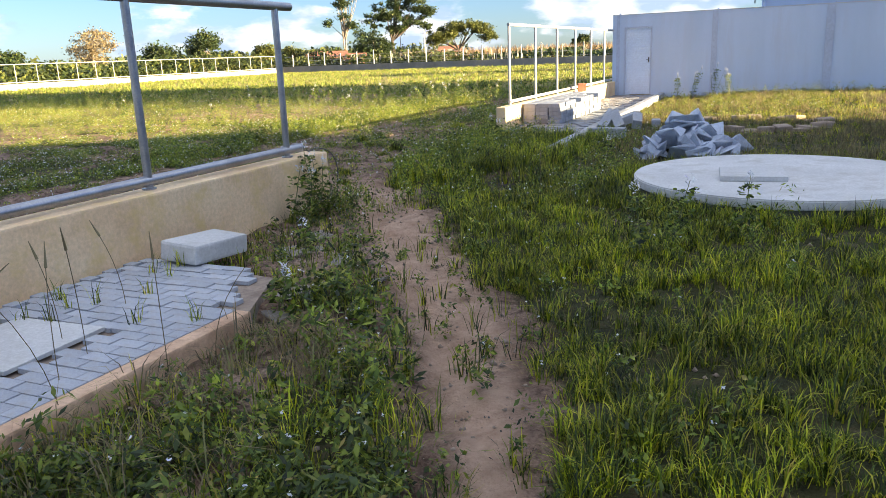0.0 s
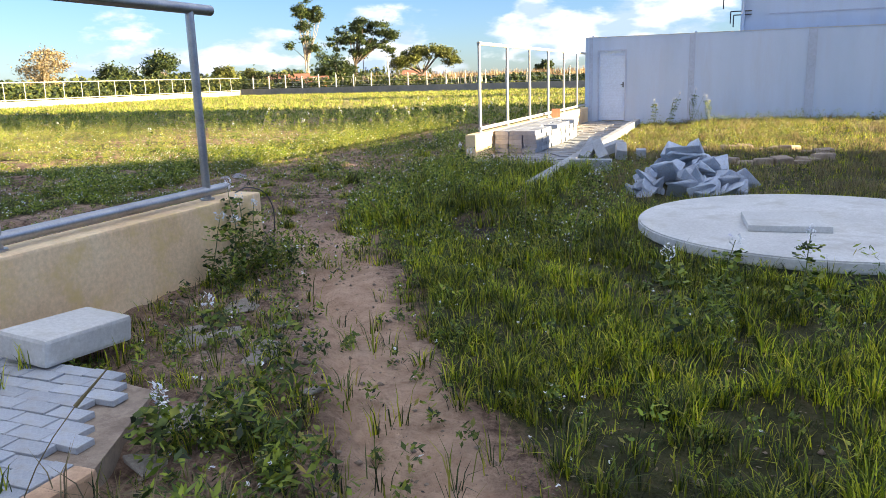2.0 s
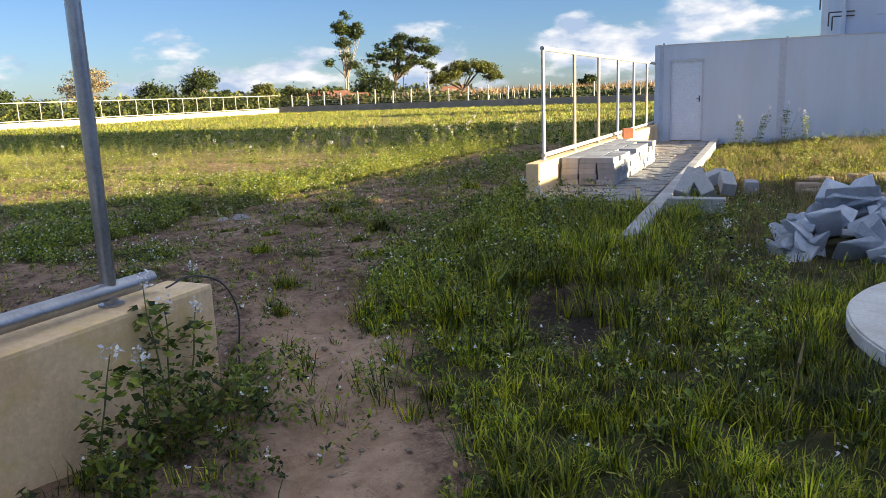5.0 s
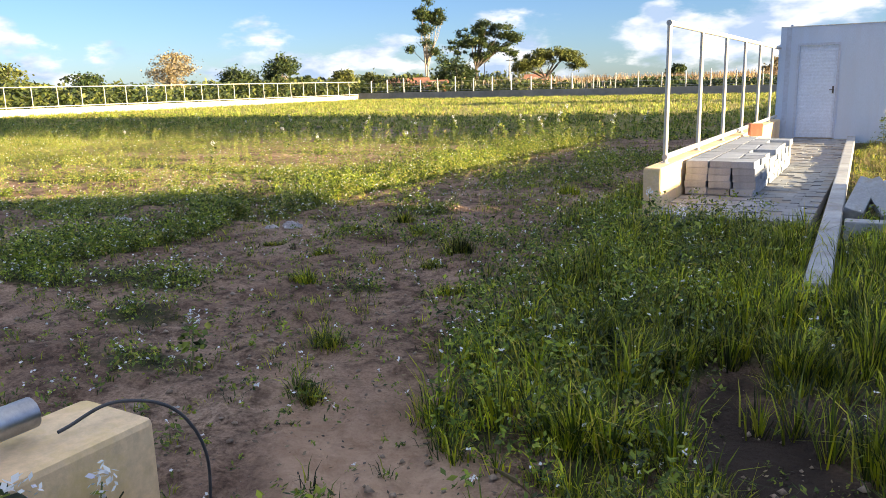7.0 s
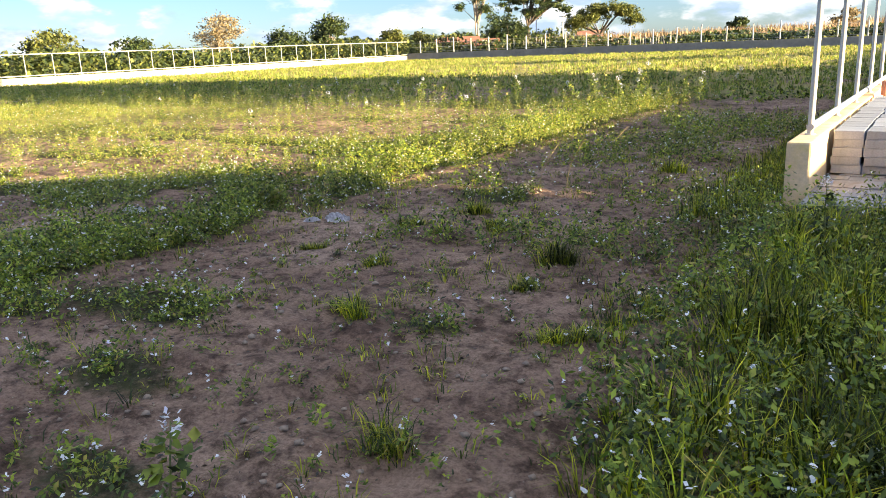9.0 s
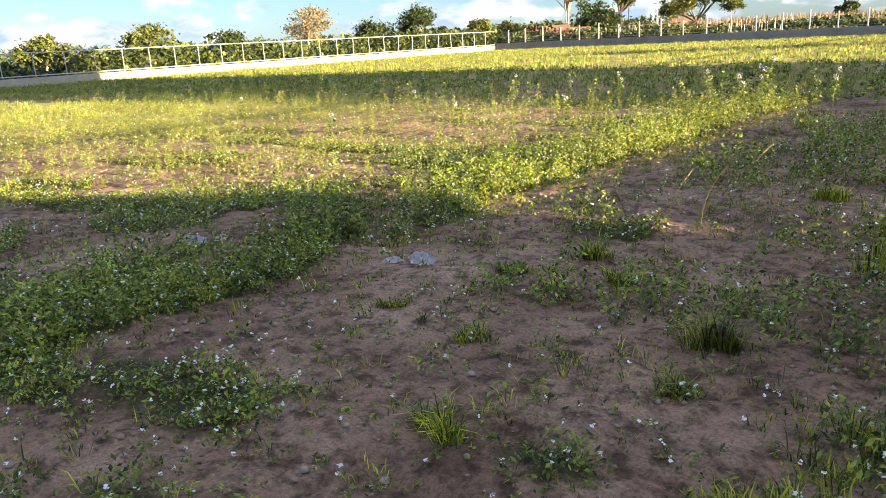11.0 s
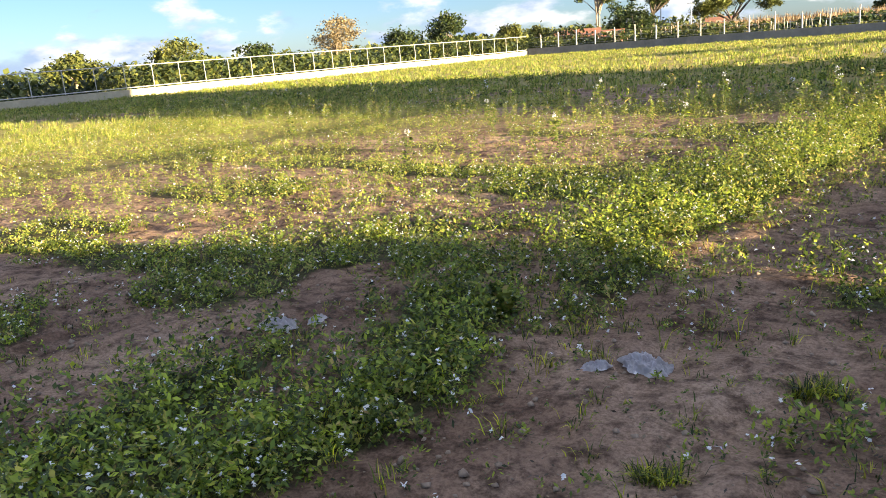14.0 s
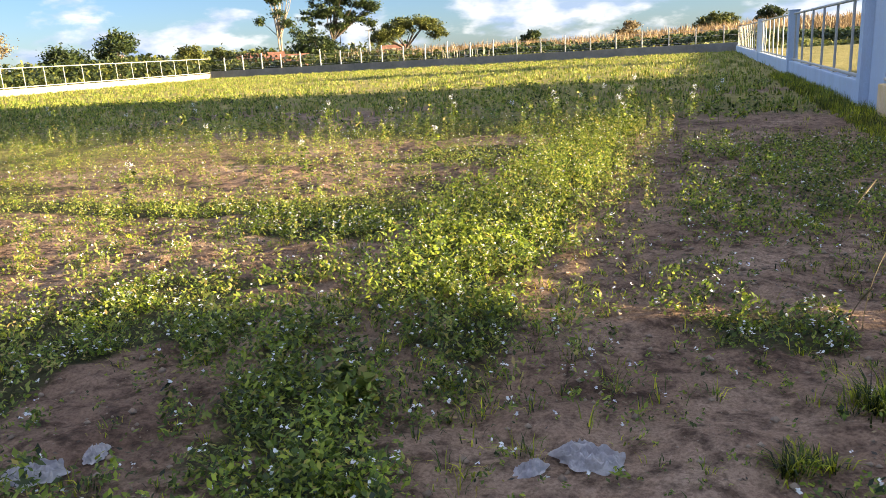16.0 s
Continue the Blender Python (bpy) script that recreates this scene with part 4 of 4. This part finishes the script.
def grass(name, label, area, count, per, density, height, width, spread, lean, material, seed, tall=lambda x, y: 1.0):
    rnd = np.random.default_rng(seed)
    x, y = scatter(*area, count, density, rnd)
    size = height * (0.55 + 0.75 * rnd.random(len(x))) * tall(x, y)
    x, y, size = np.repeat(x, per), np.repeat(y, per), np.repeat(size, per)
    k = len(x)
    a = rnd.random(k) * math.tau
    r = np.abs(rnd.normal(0, spread, k))
    bx, by = x + r * np.cos(a), y + r * np.sin(a)
    h = size * (0.45 + 0.6 * rnd.random(k))
    mesh = blade_mesh(name, bx, by, ground_z(bx, by) - 0.01, h, width * (0.6 + 0.8 * rnd.random(k)), a + rnd.normal(0, 0.6, k), np.clip(np.abs(rnd.normal(lean, 0.22, k)), 0.05, 1.1), material)
    tagged(new(name, mesh), label, "grass", kind="stuff")


def weeds(name, label, area, count, per, density, height, radius, leaf, material, seed, blossom=0.0, wide=0.25):
    """Low leafy plants; some carry small white blossoms."""
    rnd = np.random.default_rng(seed)
    x, y = scatter(*area, count, density, rnd)
    size = 0.45 + 0.9 * rnd.random(len(x)) ** 1.5
    X, Y, S = np.repeat(x, per), np.repeat(y, per), np.repeat(size, per)
    k = len(X)
    a, up = rnd.random(k) * math.tau, rnd.random(k)
    r = radius * S * np.sqrt(rnd.random(k)) * (1.1 - 0.6 * up)
    px, py = X + r * np.cos(a), Y + r * np.sin(a)
    centres = np.stack([px, py, ground_z(px, py) + 0.008 + height * S * up], 1)
    verts, faces = leaf_quads(centres, leaf, rnd, 1.0, wide)
    tagged(new(name, polygons(name, verts, faces, material)), label, "weeds", kind="stuff")
    if blossom:
        pick = rnd.random(k) < blossom / per
        c = np.repeat(centres[pick] + np.array([0, 0, 0.02]) + rnd.normal(0, 0.012, (pick.sum(), 3)), 4, axis=0)
        c = c + rnd.normal(0, 0.005, c.shape)
        verts, faces = leaf_quads(c, 0.016, rnd, 0.6)
        tagged(new("blossoms", polygons("blossoms", verts, faces, M_PETAL)), "tiny white blossoms among the low weeds", "blossoms", kind="stuff")


def sparse(value):
    return lambda x, y: np.full(len(x), value)


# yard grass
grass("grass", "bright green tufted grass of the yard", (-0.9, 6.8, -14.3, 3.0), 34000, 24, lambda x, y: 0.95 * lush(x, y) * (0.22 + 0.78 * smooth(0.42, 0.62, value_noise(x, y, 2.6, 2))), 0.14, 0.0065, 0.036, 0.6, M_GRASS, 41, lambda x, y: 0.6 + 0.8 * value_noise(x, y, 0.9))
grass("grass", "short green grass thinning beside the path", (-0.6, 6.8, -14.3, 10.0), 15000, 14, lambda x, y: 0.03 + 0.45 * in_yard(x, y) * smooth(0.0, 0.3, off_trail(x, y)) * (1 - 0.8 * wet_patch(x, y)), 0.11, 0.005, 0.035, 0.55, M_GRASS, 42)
grass("grass", "green grass along the low wall in the field", (-0.75, -0.08, -1.5, 24.0), 2600, 16, sparse(0.6), 0.20, 0.006, 0.04, 0.4, M_GRASS, 43)
grass("dry_grass", "dry brown grass around the rubble", (1.7, 12.0, -6.0, 9.9), 13000, 16, lambda x, y: 0.62 * arid(x, y), 0.17, 0.005, 0.05, 0.45, M_DRY, 44, lambda x, y: 0.55 + 0.8 * value_noise(x, y, 1.0))
grass("grass", "yellowing grass before the white wall", (1.8, 12.0, 2.0, 9.9), 3200, 14, sparse(0.7), 0.12, 0.006, 0.05, 0.45, M_FIELD, 45)
weeds("weeds", "yellow-green leafy weeds before the white wall", (1.95, 12.0, 2.0, 9.7), 1300, 30, lambda x, y: smooth(0.42, 0.58, value_noise(x, y, 0.9)), 0.26, 0.11, 0.034, M_FIELD, 80, 0.3)
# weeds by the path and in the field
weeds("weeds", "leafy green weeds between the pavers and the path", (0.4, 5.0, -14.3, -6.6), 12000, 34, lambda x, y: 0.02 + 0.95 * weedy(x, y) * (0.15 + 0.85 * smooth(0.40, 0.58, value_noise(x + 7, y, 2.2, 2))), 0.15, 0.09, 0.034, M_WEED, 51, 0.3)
grass("grass", "long grass among the weeds by the path", (0.5, 5.0, -14.3, -6.6), 4200, 14, lambda x, y: 0.04 + 0.65 * weedy(x, y), 0.2, 0.006, 0.05, 0.5, M_GRASS, 52)
weeds("weeds", "white flowering weeds in the yard grass", (-0.2, 3.2, -7.0, -0.8), 1300, 34, lambda x, y: 0.5 * in_yard(x, y) * (1 - wet_patch(x, y)), 0.24, 0.09, 0.03, M_WEED, 53, 0.6)
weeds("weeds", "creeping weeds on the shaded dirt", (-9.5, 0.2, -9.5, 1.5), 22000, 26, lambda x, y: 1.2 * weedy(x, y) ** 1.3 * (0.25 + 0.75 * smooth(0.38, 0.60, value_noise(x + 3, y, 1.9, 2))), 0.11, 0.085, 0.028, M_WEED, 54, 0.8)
weeds("weeds", "thick leafy weeds of the strip beside the track", (-5.6, -3.8, -5.2, 9.5), 2600, 46, lambda x, y: 0.9 * weedy(x, y) ** 2, 0.26, 0.10, 0.034, M_WEED, 77, 0.6)
weeds("weeds", "small creeping weeds dotted over the track", (-4.2, 0.2, -7.0, 6.0), 1500, 16, lambda x, y: 0.15 + 0.85 * smooth(0.5, 0.62, value_noise(x + 2, y, 1.5)), 0.05, 0.07, 0.022, M_WEED, 81, 0.35)
grass("grass", "scattered tufts on the dirt", (-9.5, 0.2, -9.5, 3.0), 2600, 20, lambda x, y: 0.2 + 0.5 * weedy(x, y), 0.075, 0.005, 0.045, 0.85, M_GRASS, 55)
weeds("field_weeds", "yellow-green weeds over the sunlit field", (-26.0, -3.6, -5.0, 11.0), 23000, 26, lambda x, y: 1.2 * weedy(x, y) ** 1.1 * (0.2 + 0.8 * smooth(0.40, 0.60, value_noise(x + 3, y, 1.3, 2))), 0.12, 0.11, 0.030, M_FIELD, 56, 0.3)
weeds("field_weeds", "upright leafy weeds standing in the field", (-26.0, -3.4, -2.5, 10.5), 6000, 46, lambda x, y: 0.42 + 0.58 * smooth(-5.6, -4.2, x) * smooth(-1, 2, y), 0.40, 0.085, 0.028, M_FIELD, 57, 0.8)
weeds("field_weeds", "tall leafy weeds along the edge of the far shade", (-34.0, -3.4, 7.0, 10.6), 420, 60, sparse(0.8), 0.62, 0.11, 0.05, M_FIELD, 78, 1.5)
weeds("field_weeds", "weeds in the middle field", (-50.0, -1.0, 9.5, 26.0), 5000, 12, lambda x, y: 0.3 + 0.6 * smooth(0.4, 0.6, value_noise(x, y, 0.4)), 0.16, 0.16, 0.09, M_WEED, 58)
grass("field_grass", "meadow grass of the far field", (-54.0, -0.2, 12.0, 68.0), 8500, 10, sparse(0.9), 0.22, 0.03, 0.16, 0.5, M_FIELD, 59)
grass("field_grass", "meadow grass on the left of the field", (-54.0, -20.0, -12.0, 14.0), 5500, 10, sparse(0.8), 0.19, 0.018, 0.12, 0.5, M_FIELD, 60)
grass("field_grass", "sparse grass beside the dirt track", (-4.5, 0.0, -6.0, 12.0), 2200, 12, lambda x, y: 0.15 + 0.75 * smooth(0.48, 0.6, value_noise(x, y, 0.7)), 0.10, 0.005, 0.045, 0.8, M_GRASS, 61)
weeds("weeds", "weeds along the shaded track edge", (-3.2, -0.3, -3.0, 9.0), 2600, 24, lambda x, y: smooth(0.52, 0.62, value_noise(x, y + 3, 0.6)), 0.2, 0.09, 0.034, M_WEED, 64, 0.4)
grass("corn", "ripe brown corn standing beyond the end wall", (-60.0, 75.0, 92.0, 150.0), 7000, 5, sparse(1.0), 2.0, 0.16, 0.25, 0.25, M_CORN, 62)
weeds("weeds", "taller weeds with long fingered leaves by the path", (1.9, 4.2, -13.6, -9.6), 170, 46, lambda x, y: weedy(x, y) ** 0.5, 0.26, 0.12, 0.062, M_WEED, 65, 0.2, 0.17)
weeds("weeds", "taller weeds at the end of the plastered wall", (0.5, 0.98, -8.9, -7.5), 60, 50, sparse(0.8), 0.30, 0.12, 0.045, M_WEED, 66, 0.6, 0.2)
weeds("weeds", "bushy flowering weeds at the yard corner", (-0.6, 1.4, -6.2, -0.8), 420, 60, lambda x, y: in_yard(x, y), 0.36, 0.13, 0.032, M_WEED, 67, 1.0)
weeds("weeds", "tall drooping weeds with fingered leaves by the tank", (4.25, 5.2, -9.7, -8.1), 26, 60, sparse(0.8), 0.40, 0.12, 0.055, M_WEED, 79, 0.2, 0.10)
grass("dry_grass", "dry straw lying by the paver edge", (2.0, 3.2, -13.8, -11.2), 160, 14, sparse(0.6), 0.3, 0.006, 0.05, 0.95, M_DRY, 68)
grass("grass", "bright tall tufts standing out of the yard grass", (0.3, 6.6, -12.8, -1.2), 600, 40, lambda x, y: lush(x, y) ** 0.5, 0.20, 0.0065, 0.045, 0.55, M_GRASS, 69)
weeds("seedlings", "tiny seedlings scattered over the bare soil", (-8.0, 4.5, -12.5, 6.0), 15000, 9, lambda x, y: 0.6 * (1 - smooth(-0.25, 0.0, -off_trail(x, y)) * smooth(-7, -8, y)), 0.03, 0.03, 0.018, M_WEED, 72, 0.15)
grass("grass", "grass crowding round the tank cover", (3.2, 7.0, -7.8, -3.9), 2600, 18, lambda x, y: smooth(2.1, 1.75, np.hypot(x - 5.05, y + 5.85)), 0.19, 0.0065, 0.04, 0.5, M_GRASS, 73)
grass("grass", "tall bright grass at the yard corner", (0.2, 2.4, -6.2, -1.3), 520, 40, lambda x, y: in_yard(x, y) * (1 - 0.9 * wet_patch(x, y)), 0.30, 0.0075, 0.045, 0.5, M_GRASS, 74)
for tx, ty, high in ((-1.05, -3.02, 0.22), (-0.59, -5.52, 0.12), (-1.63, -4.5, 0.15), (-1.0, -3.6, 0.10), (-0.45, -4.3, 0.10), (-0.2, -3.6, 0.13), (-1.9, -2.4, 0.10), (-2.1, -3.6, 0.09), (-0.2, -6.1, 0.10), (-2.3, -2.0, 0.16), (-1.4, 0.6, 0.2), (-2.9, -3.4, 0.08), (-2.6, -2.5, 0.09)):
    grass("grass_tuft", "stout green grass tuft on the dirt track", (tx - 0.10, tx + 0.10, ty - 0.07, ty + 0.07), 7, 46, sparse(1.0), high, 0.006, 0.035, 0.75, M_GRASS, int(abs(tx * 1000)))
weeds("weed_clump", "bright broad-leaved weed at the edge of the strip", (-4.62, -4.40, -2.34, -2.14), 10, 26, sparse(1.0), 0.17, 0.08, 0.075, M_FIELD, 76, 0, 0.42)
# clods and pebbles on the bare soil
rnd = np.random.default_rng(71)
cx, cy = scatter(-8.0, 5.5, -14.0, 5.0, 28000, lambda x, y: 0.75 * (1 - np.clip(lush(x, y) + weedy(x, y), 0, 1)), rnd)
size = 0.004 + 0.022 * rnd.random(len(cx)) ** 4
six = np.array([[1, 0, 0], [0, 1, 0], [-1, 0, 0], [0, -1, 0], [0, 0, 0.8], [0, 0, -0.5]])
corners = six[None] * size[:, None, None] * (0.6 + 0.8 * rnd.random((len(cx), 6, 1))) + np.stack([cx, cy, ground_z(cx, cy) + size * 0.3], 1)[:, None]
eight = np.array([[0, 1, 4], [1, 2, 4], [2, 3, 4], [3, 0, 4], [1, 0, 5], [2, 1, 5], [3, 2, 5], [0, 3, 5]])
tagged(new("soil_clods", polygons("soil_clods", corners.reshape(-1, 3), (np.arange(len(cx))[:, None, None] * 6 + eight[None]).reshape(-1, 3), M_RIM)), "small clods and pebbles on the bare soil", "clods", kind="stuff")
# dead leaves and bits of straw strewn over the soil
lx, ly = scatter(-8.0, 4.6, -13.0, 6.0, 26000, lambda x, y: 0.15 + 0.85 * smooth(0.45, 0.62, value_noise(x, y + 8, 1.3)), rnd)
verts, faces = leaf_quads(np.stack([lx, ly, ground_z(lx, ly) + 0.006], 1), 0.026, rnd, 0.25, 0.2)
tagged(new("leaf_litter", polygons("leaf_litter", verts, faces, M_LITTER)), "dead brown leaves and straw strewn over the soil", "leaf litter", kind="stuff")
# grass growing from the paver joints
rnd = np.random.default_rng(70)
jx, jy = np.repeat(0.7 + 1.3 * rnd.random(26), 12), np.repeat(-13.6 + 3.2 * rnd.random(26), 12)
jx, jy = jx + rnd.normal(0, 0.02, len(jx)), jy + rnd.normal(0, 0.02, len(jy))
tagged(new("joint_grass", blade_mesh("joint_grass", jx, jy, np.full(len(jx), 0.09), 0.05 + 0.14 * rnd.random(len(jx)), np.full(len(jx), 0.006), rnd.random(len(jx)) * 6.28, 0.2 + 0.6 * rnd.random(len(jx)), M_GRASS)), "thin grass sprouting from the paver joints", "grass", kind="stuff")


# ---- white spider flowers and seed stalks, one by one ----
def spider_flower(seed, height, heads=1, leafiness=26):
    rnd = np.random.default_rng(seed)
    root = base("spider_flower", "tall weed with a white spidery flower head", "flower", (0, 0, -50), "white spider flowers")
    bm = bmesh.new()
    tips = []
    for h in range(heads):
        p, lean = Vector((0, 0, -0.02)), Vector((rnd.normal(0, 0.16), rnd.normal(0, 0.16), 1))
        top = height * (1 - 0.16 * h)
        for s in range(5):
            q = p + (lean + Vector((rnd.normal(0, 0.06), rnd.normal(0, 0.06), 0))) * top / 5
            rod(bm, p, q, 0.006 - 0.0007 * s, 0.0053 - 0.0007 * s, 6)
            p = q
        tips.append(np.array(p))
    part("stem", bm, M_STEM, root)
    t = rnd.random(leafiness) ** 0.8
    c = tips[0] * (0.12 + 0.72 * t)[:, None]
    c = np.repeat(c, 5, axis=0)
    a = rnd.random(len(c)) * math.tau
    c = c + np.stack([np.cos(a), np.sin(a), 0.2 * np.ones(len(c))], 1) * (0.03 + 0.07 * rnd.random(len(c)))[:, None]
    leaves = new("leaves", polygons("leaves", *leaf_quads(c, 0.045, rnd, 0.6), M_WEED))
    leaves.parent = root
    for tip in tips:
        c = np.repeat(tip[None, :], 34, axis=0)
        d = rnd.normal(size=c.shape)
        d /= np.linalg.norm(d, axis=1)[:, None]
        c = c + d * np.array([0.046, 0.046, 0.055]) * (0.4 + 0.6 * rnd.random(len(c)))[:, None]
        head = new("flower_head", polygons("flower_head", *leaf_quads(c, 0.023, rnd, 1.0, 0.28), M_PETAL))
        head.parent = root
        tagged(head, "white petals")
    return root


kinds = [spider_flower(80, 0.75, 2), spider_flower(81, 0.55, 1), spider_flower(82, 0.95, 3, 40), spider_flower(83, 0.32, 1, 16)]
SPOTS = [(-4.26, 7.26, 2), (-4.9, 8.5, 2), (-7.2, 7.9, 0), (-5.3, 8.0, 0), (-8.6, 8.3, 1), (-9.4, 7.4, 0), (-11.6, 9.3, 1), (-13.2, 8.6, 0), (-15.0, 8.9, 1), (-17.5, 9.2, 0), (-20.0, 8.4, 2), (-22.5, 9.4, 0), (-6.2, 8.6, 1), (-10.6, 5.6, 1), (-7.6, 3.2, 1), (-9.0, 1.6, 1), (-6.4, 4.3, 1), (-14.0, 3.5, 1), (-4.1, 6.0, 0),
         (0.60, -8.05, 0), (0.72, -8.3, 1), (0.62, -8.5, 1), (0.56, -7.9, 1), (1.62, -9.75, 3), (2.12, -10.85, 3), (2.2, -10.95, 3), (4.25, -8.35, 1), (4.75, -8.1, 1), (4.1, -9.0, 1), (1.05, -3.3, 1), (0.45, -2.2, 1), (-0.96, -6.2, 3), (2.5, 8.9, 2), (3.1, 9.1, 2), (2.15, 8.6, 0), (3.6, 8.4, 0), (2.7, -3.6, 3), (-2.7, 9.2, 0), (-3.2, 8.0, 0)]
for k, (x, y, which) in enumerate(SPOTS):
    copy_thing(kinds[which], pose(x, y, float(ground_z(x, y)), 0, 0, k * 67))
for ob in kinds:
    for child in ob.children_recursive:
        bpy.data.objects.remove(child)
    bpy.data.objects.remove(ob)


def seed_stalk(x, y, z, height, bend, turn):
    """One tall dry stalk with a brown seed head."""
    root = base("seed_stalk", "thin dry grass stalk with a brown seed head", "grass stalk", (x, y, z), "seed stalks")
    way = Vector((math.cos(turn), math.sin(turn), 0))
    points = [Vector((0, 0, height * s / 7 - 0.01)) + way * bend * (s / 7) ** 2.2 for s in range(8)]
    bm, rings = bmesh.new(), []
    for q in points[:7]:
        rings.append([bm.verts.new(q + Vector((math.cos(k * 2.094), math.sin(k * 2.094), 0)) * 0.0026) for k in range(3)])
    for lower, upper in zip(rings, rings[1:]):
        for k in range(3):
            bm.faces.new((lower[k], lower[(k + 1) % 3], upper[(k + 1) % 3], upper[k]))
    p, q = points[6], points[7]
    part("stalk", bm, M_DRY, root)
    part("seed_head", rod(bmesh.new(), p, q + (q - p) * 0.25, 0.008, 0.002, 6), M_DRY, root, "brown seed head")


stalks = random.Random(9)
for x, y, h in ((1.9, -12.3, 0.62), (1.75, -12.0, 0.7), (1.45, -11.9, 0.55), (1.5, -12.6, 0.6), (2.15, -12.5, 0.8), (2.3, -12.0, 0.75), (1.3, -11.3, 0.5), (2.25, -11.6, 0.6), (-2.2, -1.0, 0.5), (-2.0, -0.8, 0.55), (-2.35, -1.35, 0.45), (2.3, -7.1, 0.45), (2.6, -6.6, 0.5), (1.4, -6.9, 0.5), (-2.1, 0.4, 0.5), (3.2, -7.6, 0.5)):
    seed_stalk(x, y, 0.09 if y < -11.2 and x < 2.1 else float(ground_z(x, y)), h, stalks.uniform(0.12, 0.4), stalks.uniform(0, 6.28))


# ---- houses beyond ----
def cottage(x, y, turn, w, d, h, wall, label):
    z = float(ground_z(x, y))
    root = base("house", label, "house", (x, y, z))
    root.rotation_euler = (0, 0, radians(turn))
    part("wall", box(bmesh.new(), -w / 2, -d / 2, -0.3, w / 2, d / 2, h), wall, root)
    ridge = h + d / 2 * math.tan(0.42)
    slope = d / 2 / math.cos(0.42) + 0.35
    part("roof", box(bmesh.new(), -w / 2 - 0.3, -0.06, 0, w / 2 + 0.3, slope, 0.12, turn=pose(0, 0, ridge, -24)), M_ROOF, root)
    part("roof", box(bmesh.new(), -w / 2 - 0.3, -slope, 0, w / 2 + 0.3, 0.06, 0.12, turn=pose(0, 0, ridge, 24)), M_ROOF, root)
    for wx in (-w * 0.3, w * 0.25):
        win = part("window", box(bmesh.new(), wx - 0.45, -d / 2 - 0.03, 1.0, wx + 0.45, -d / 2 + 0.02, 1.9), M_DARK, root)
        part("sill", box(bmesh.new(), wx - 0.5, -d / 2 - 0.08, 0.93, wx + 0.5, -d / 2 - 0.002, 0.998), M_PALE, win)
    part("door", box(bmesh.new(), -0.4, -d / 2 - 0.03, 0, 0.4, -d / 2 + 0.02, 2.0), M_WOOD, root)


cottage(*along(-32.4, 122), 30, 6, 4, 1.6, M_WHITE, "small white house with a red tiled roof")
cottage(*along(-23.2, 150), 20, 4, 4, 1.6, M_WHITE, "small white house with a red roof under the trees")
cottage(*along(-30.4, 104), 25, 2.6, 2.4, 1.5, M_TERRACOTTA, "small brick shed behind the fence")
stakes = base("stake_fence", "crooked fence of pale wooden stakes beyond the field", "fence", (-50, 78, float(ground_z(-45, 78))))
crook = random.Random(3)
for k in range(74):
    h = crook.uniform(1.2, 2.0)
    x = 0.34 * k + crook.uniform(-0.1, 0.1)
    part("stake", rod(bmesh.new(), (x, 0, -0.3), (x + crook.uniform(-0.25, 0.25), crook.uniform(-0.2, 0.2), h), 0.055, 0.04, 6), M_WOOD, stakes)
for x, y, h in ((*along(-25.1, 128), 5.2), (*along(-26.9, 140), 6.0)):
    pole = base("utility_pole", "thin pale utility pole beyond the field", "pole", (x, y, float(ground_z(x, y))), "utility poles")
    part("shaft", rod(bmesh.new(), (0, 0, -0.3), (0, 0, h), 0.11, 0.08, 8), M_PALE, pole)
    part("crossarm", box(bmesh.new(), -0.6, -0.05, h - 0.4, 0.6, 0.05, h - 0.3), M_WOOD, pole)

# ---- pavers, piece by piece ----
piece = finish(box(bmesh.new(), -0.097, -0.047, -0.03, 0.097, 0.047, 0.0, 0.004), "paver", M_PAVER)
lay = np.random.default_rng(90)
for r in range(34):
    for c in range(8):
        x, y = 0.66 + 0.2 * c + 0.1 * (r % 2), -10.42 - 0.1 * r
        if x > 2.0 or (y > -11.2 and x > 1.96 - 0.46 * (y + 11.2)) or (abs(x - 1.23) < 0.40 and abs(y + 12.04) < 0.36):
            continue
        one = new("paver", piece)
        one.parent = apron
        one.location = (x, y, 0.094 + lay.normal(0, 0.0025))
        one.rotation_euler = (lay.normal(0, 0.01), lay.normal(0, 0.01), lay.normal(0, 0.015))
    y = -10.42 - 0.1 * r
    x = 0.56 if r % 2 else 2.01
    if r % 2 or y < -11.2:
        one = new("paver", piece)
        one.parent = apron
        one.location, one.scale = (x, y, 0.094), (0.48, 1, 1)
bm = bmesh.new()
for r in range(54):
    for c in range(7):
        x, y = 0.22 + 0.2 * c + 0.1 * (r % 2), -0.95 + 0.2 * r
        if x < 1.58 and lay.random() > 0.06:
            z = lay.normal(0, 0.006)
            box(bm, x - 0.096, y - 0.096, 0.03, x + 0.096, y + 0.096, 0.085 + z)
thing("pavement_stones", bm, M_WALK, "pale worn square pavers of the walkway", "pavers", kind="stuff")
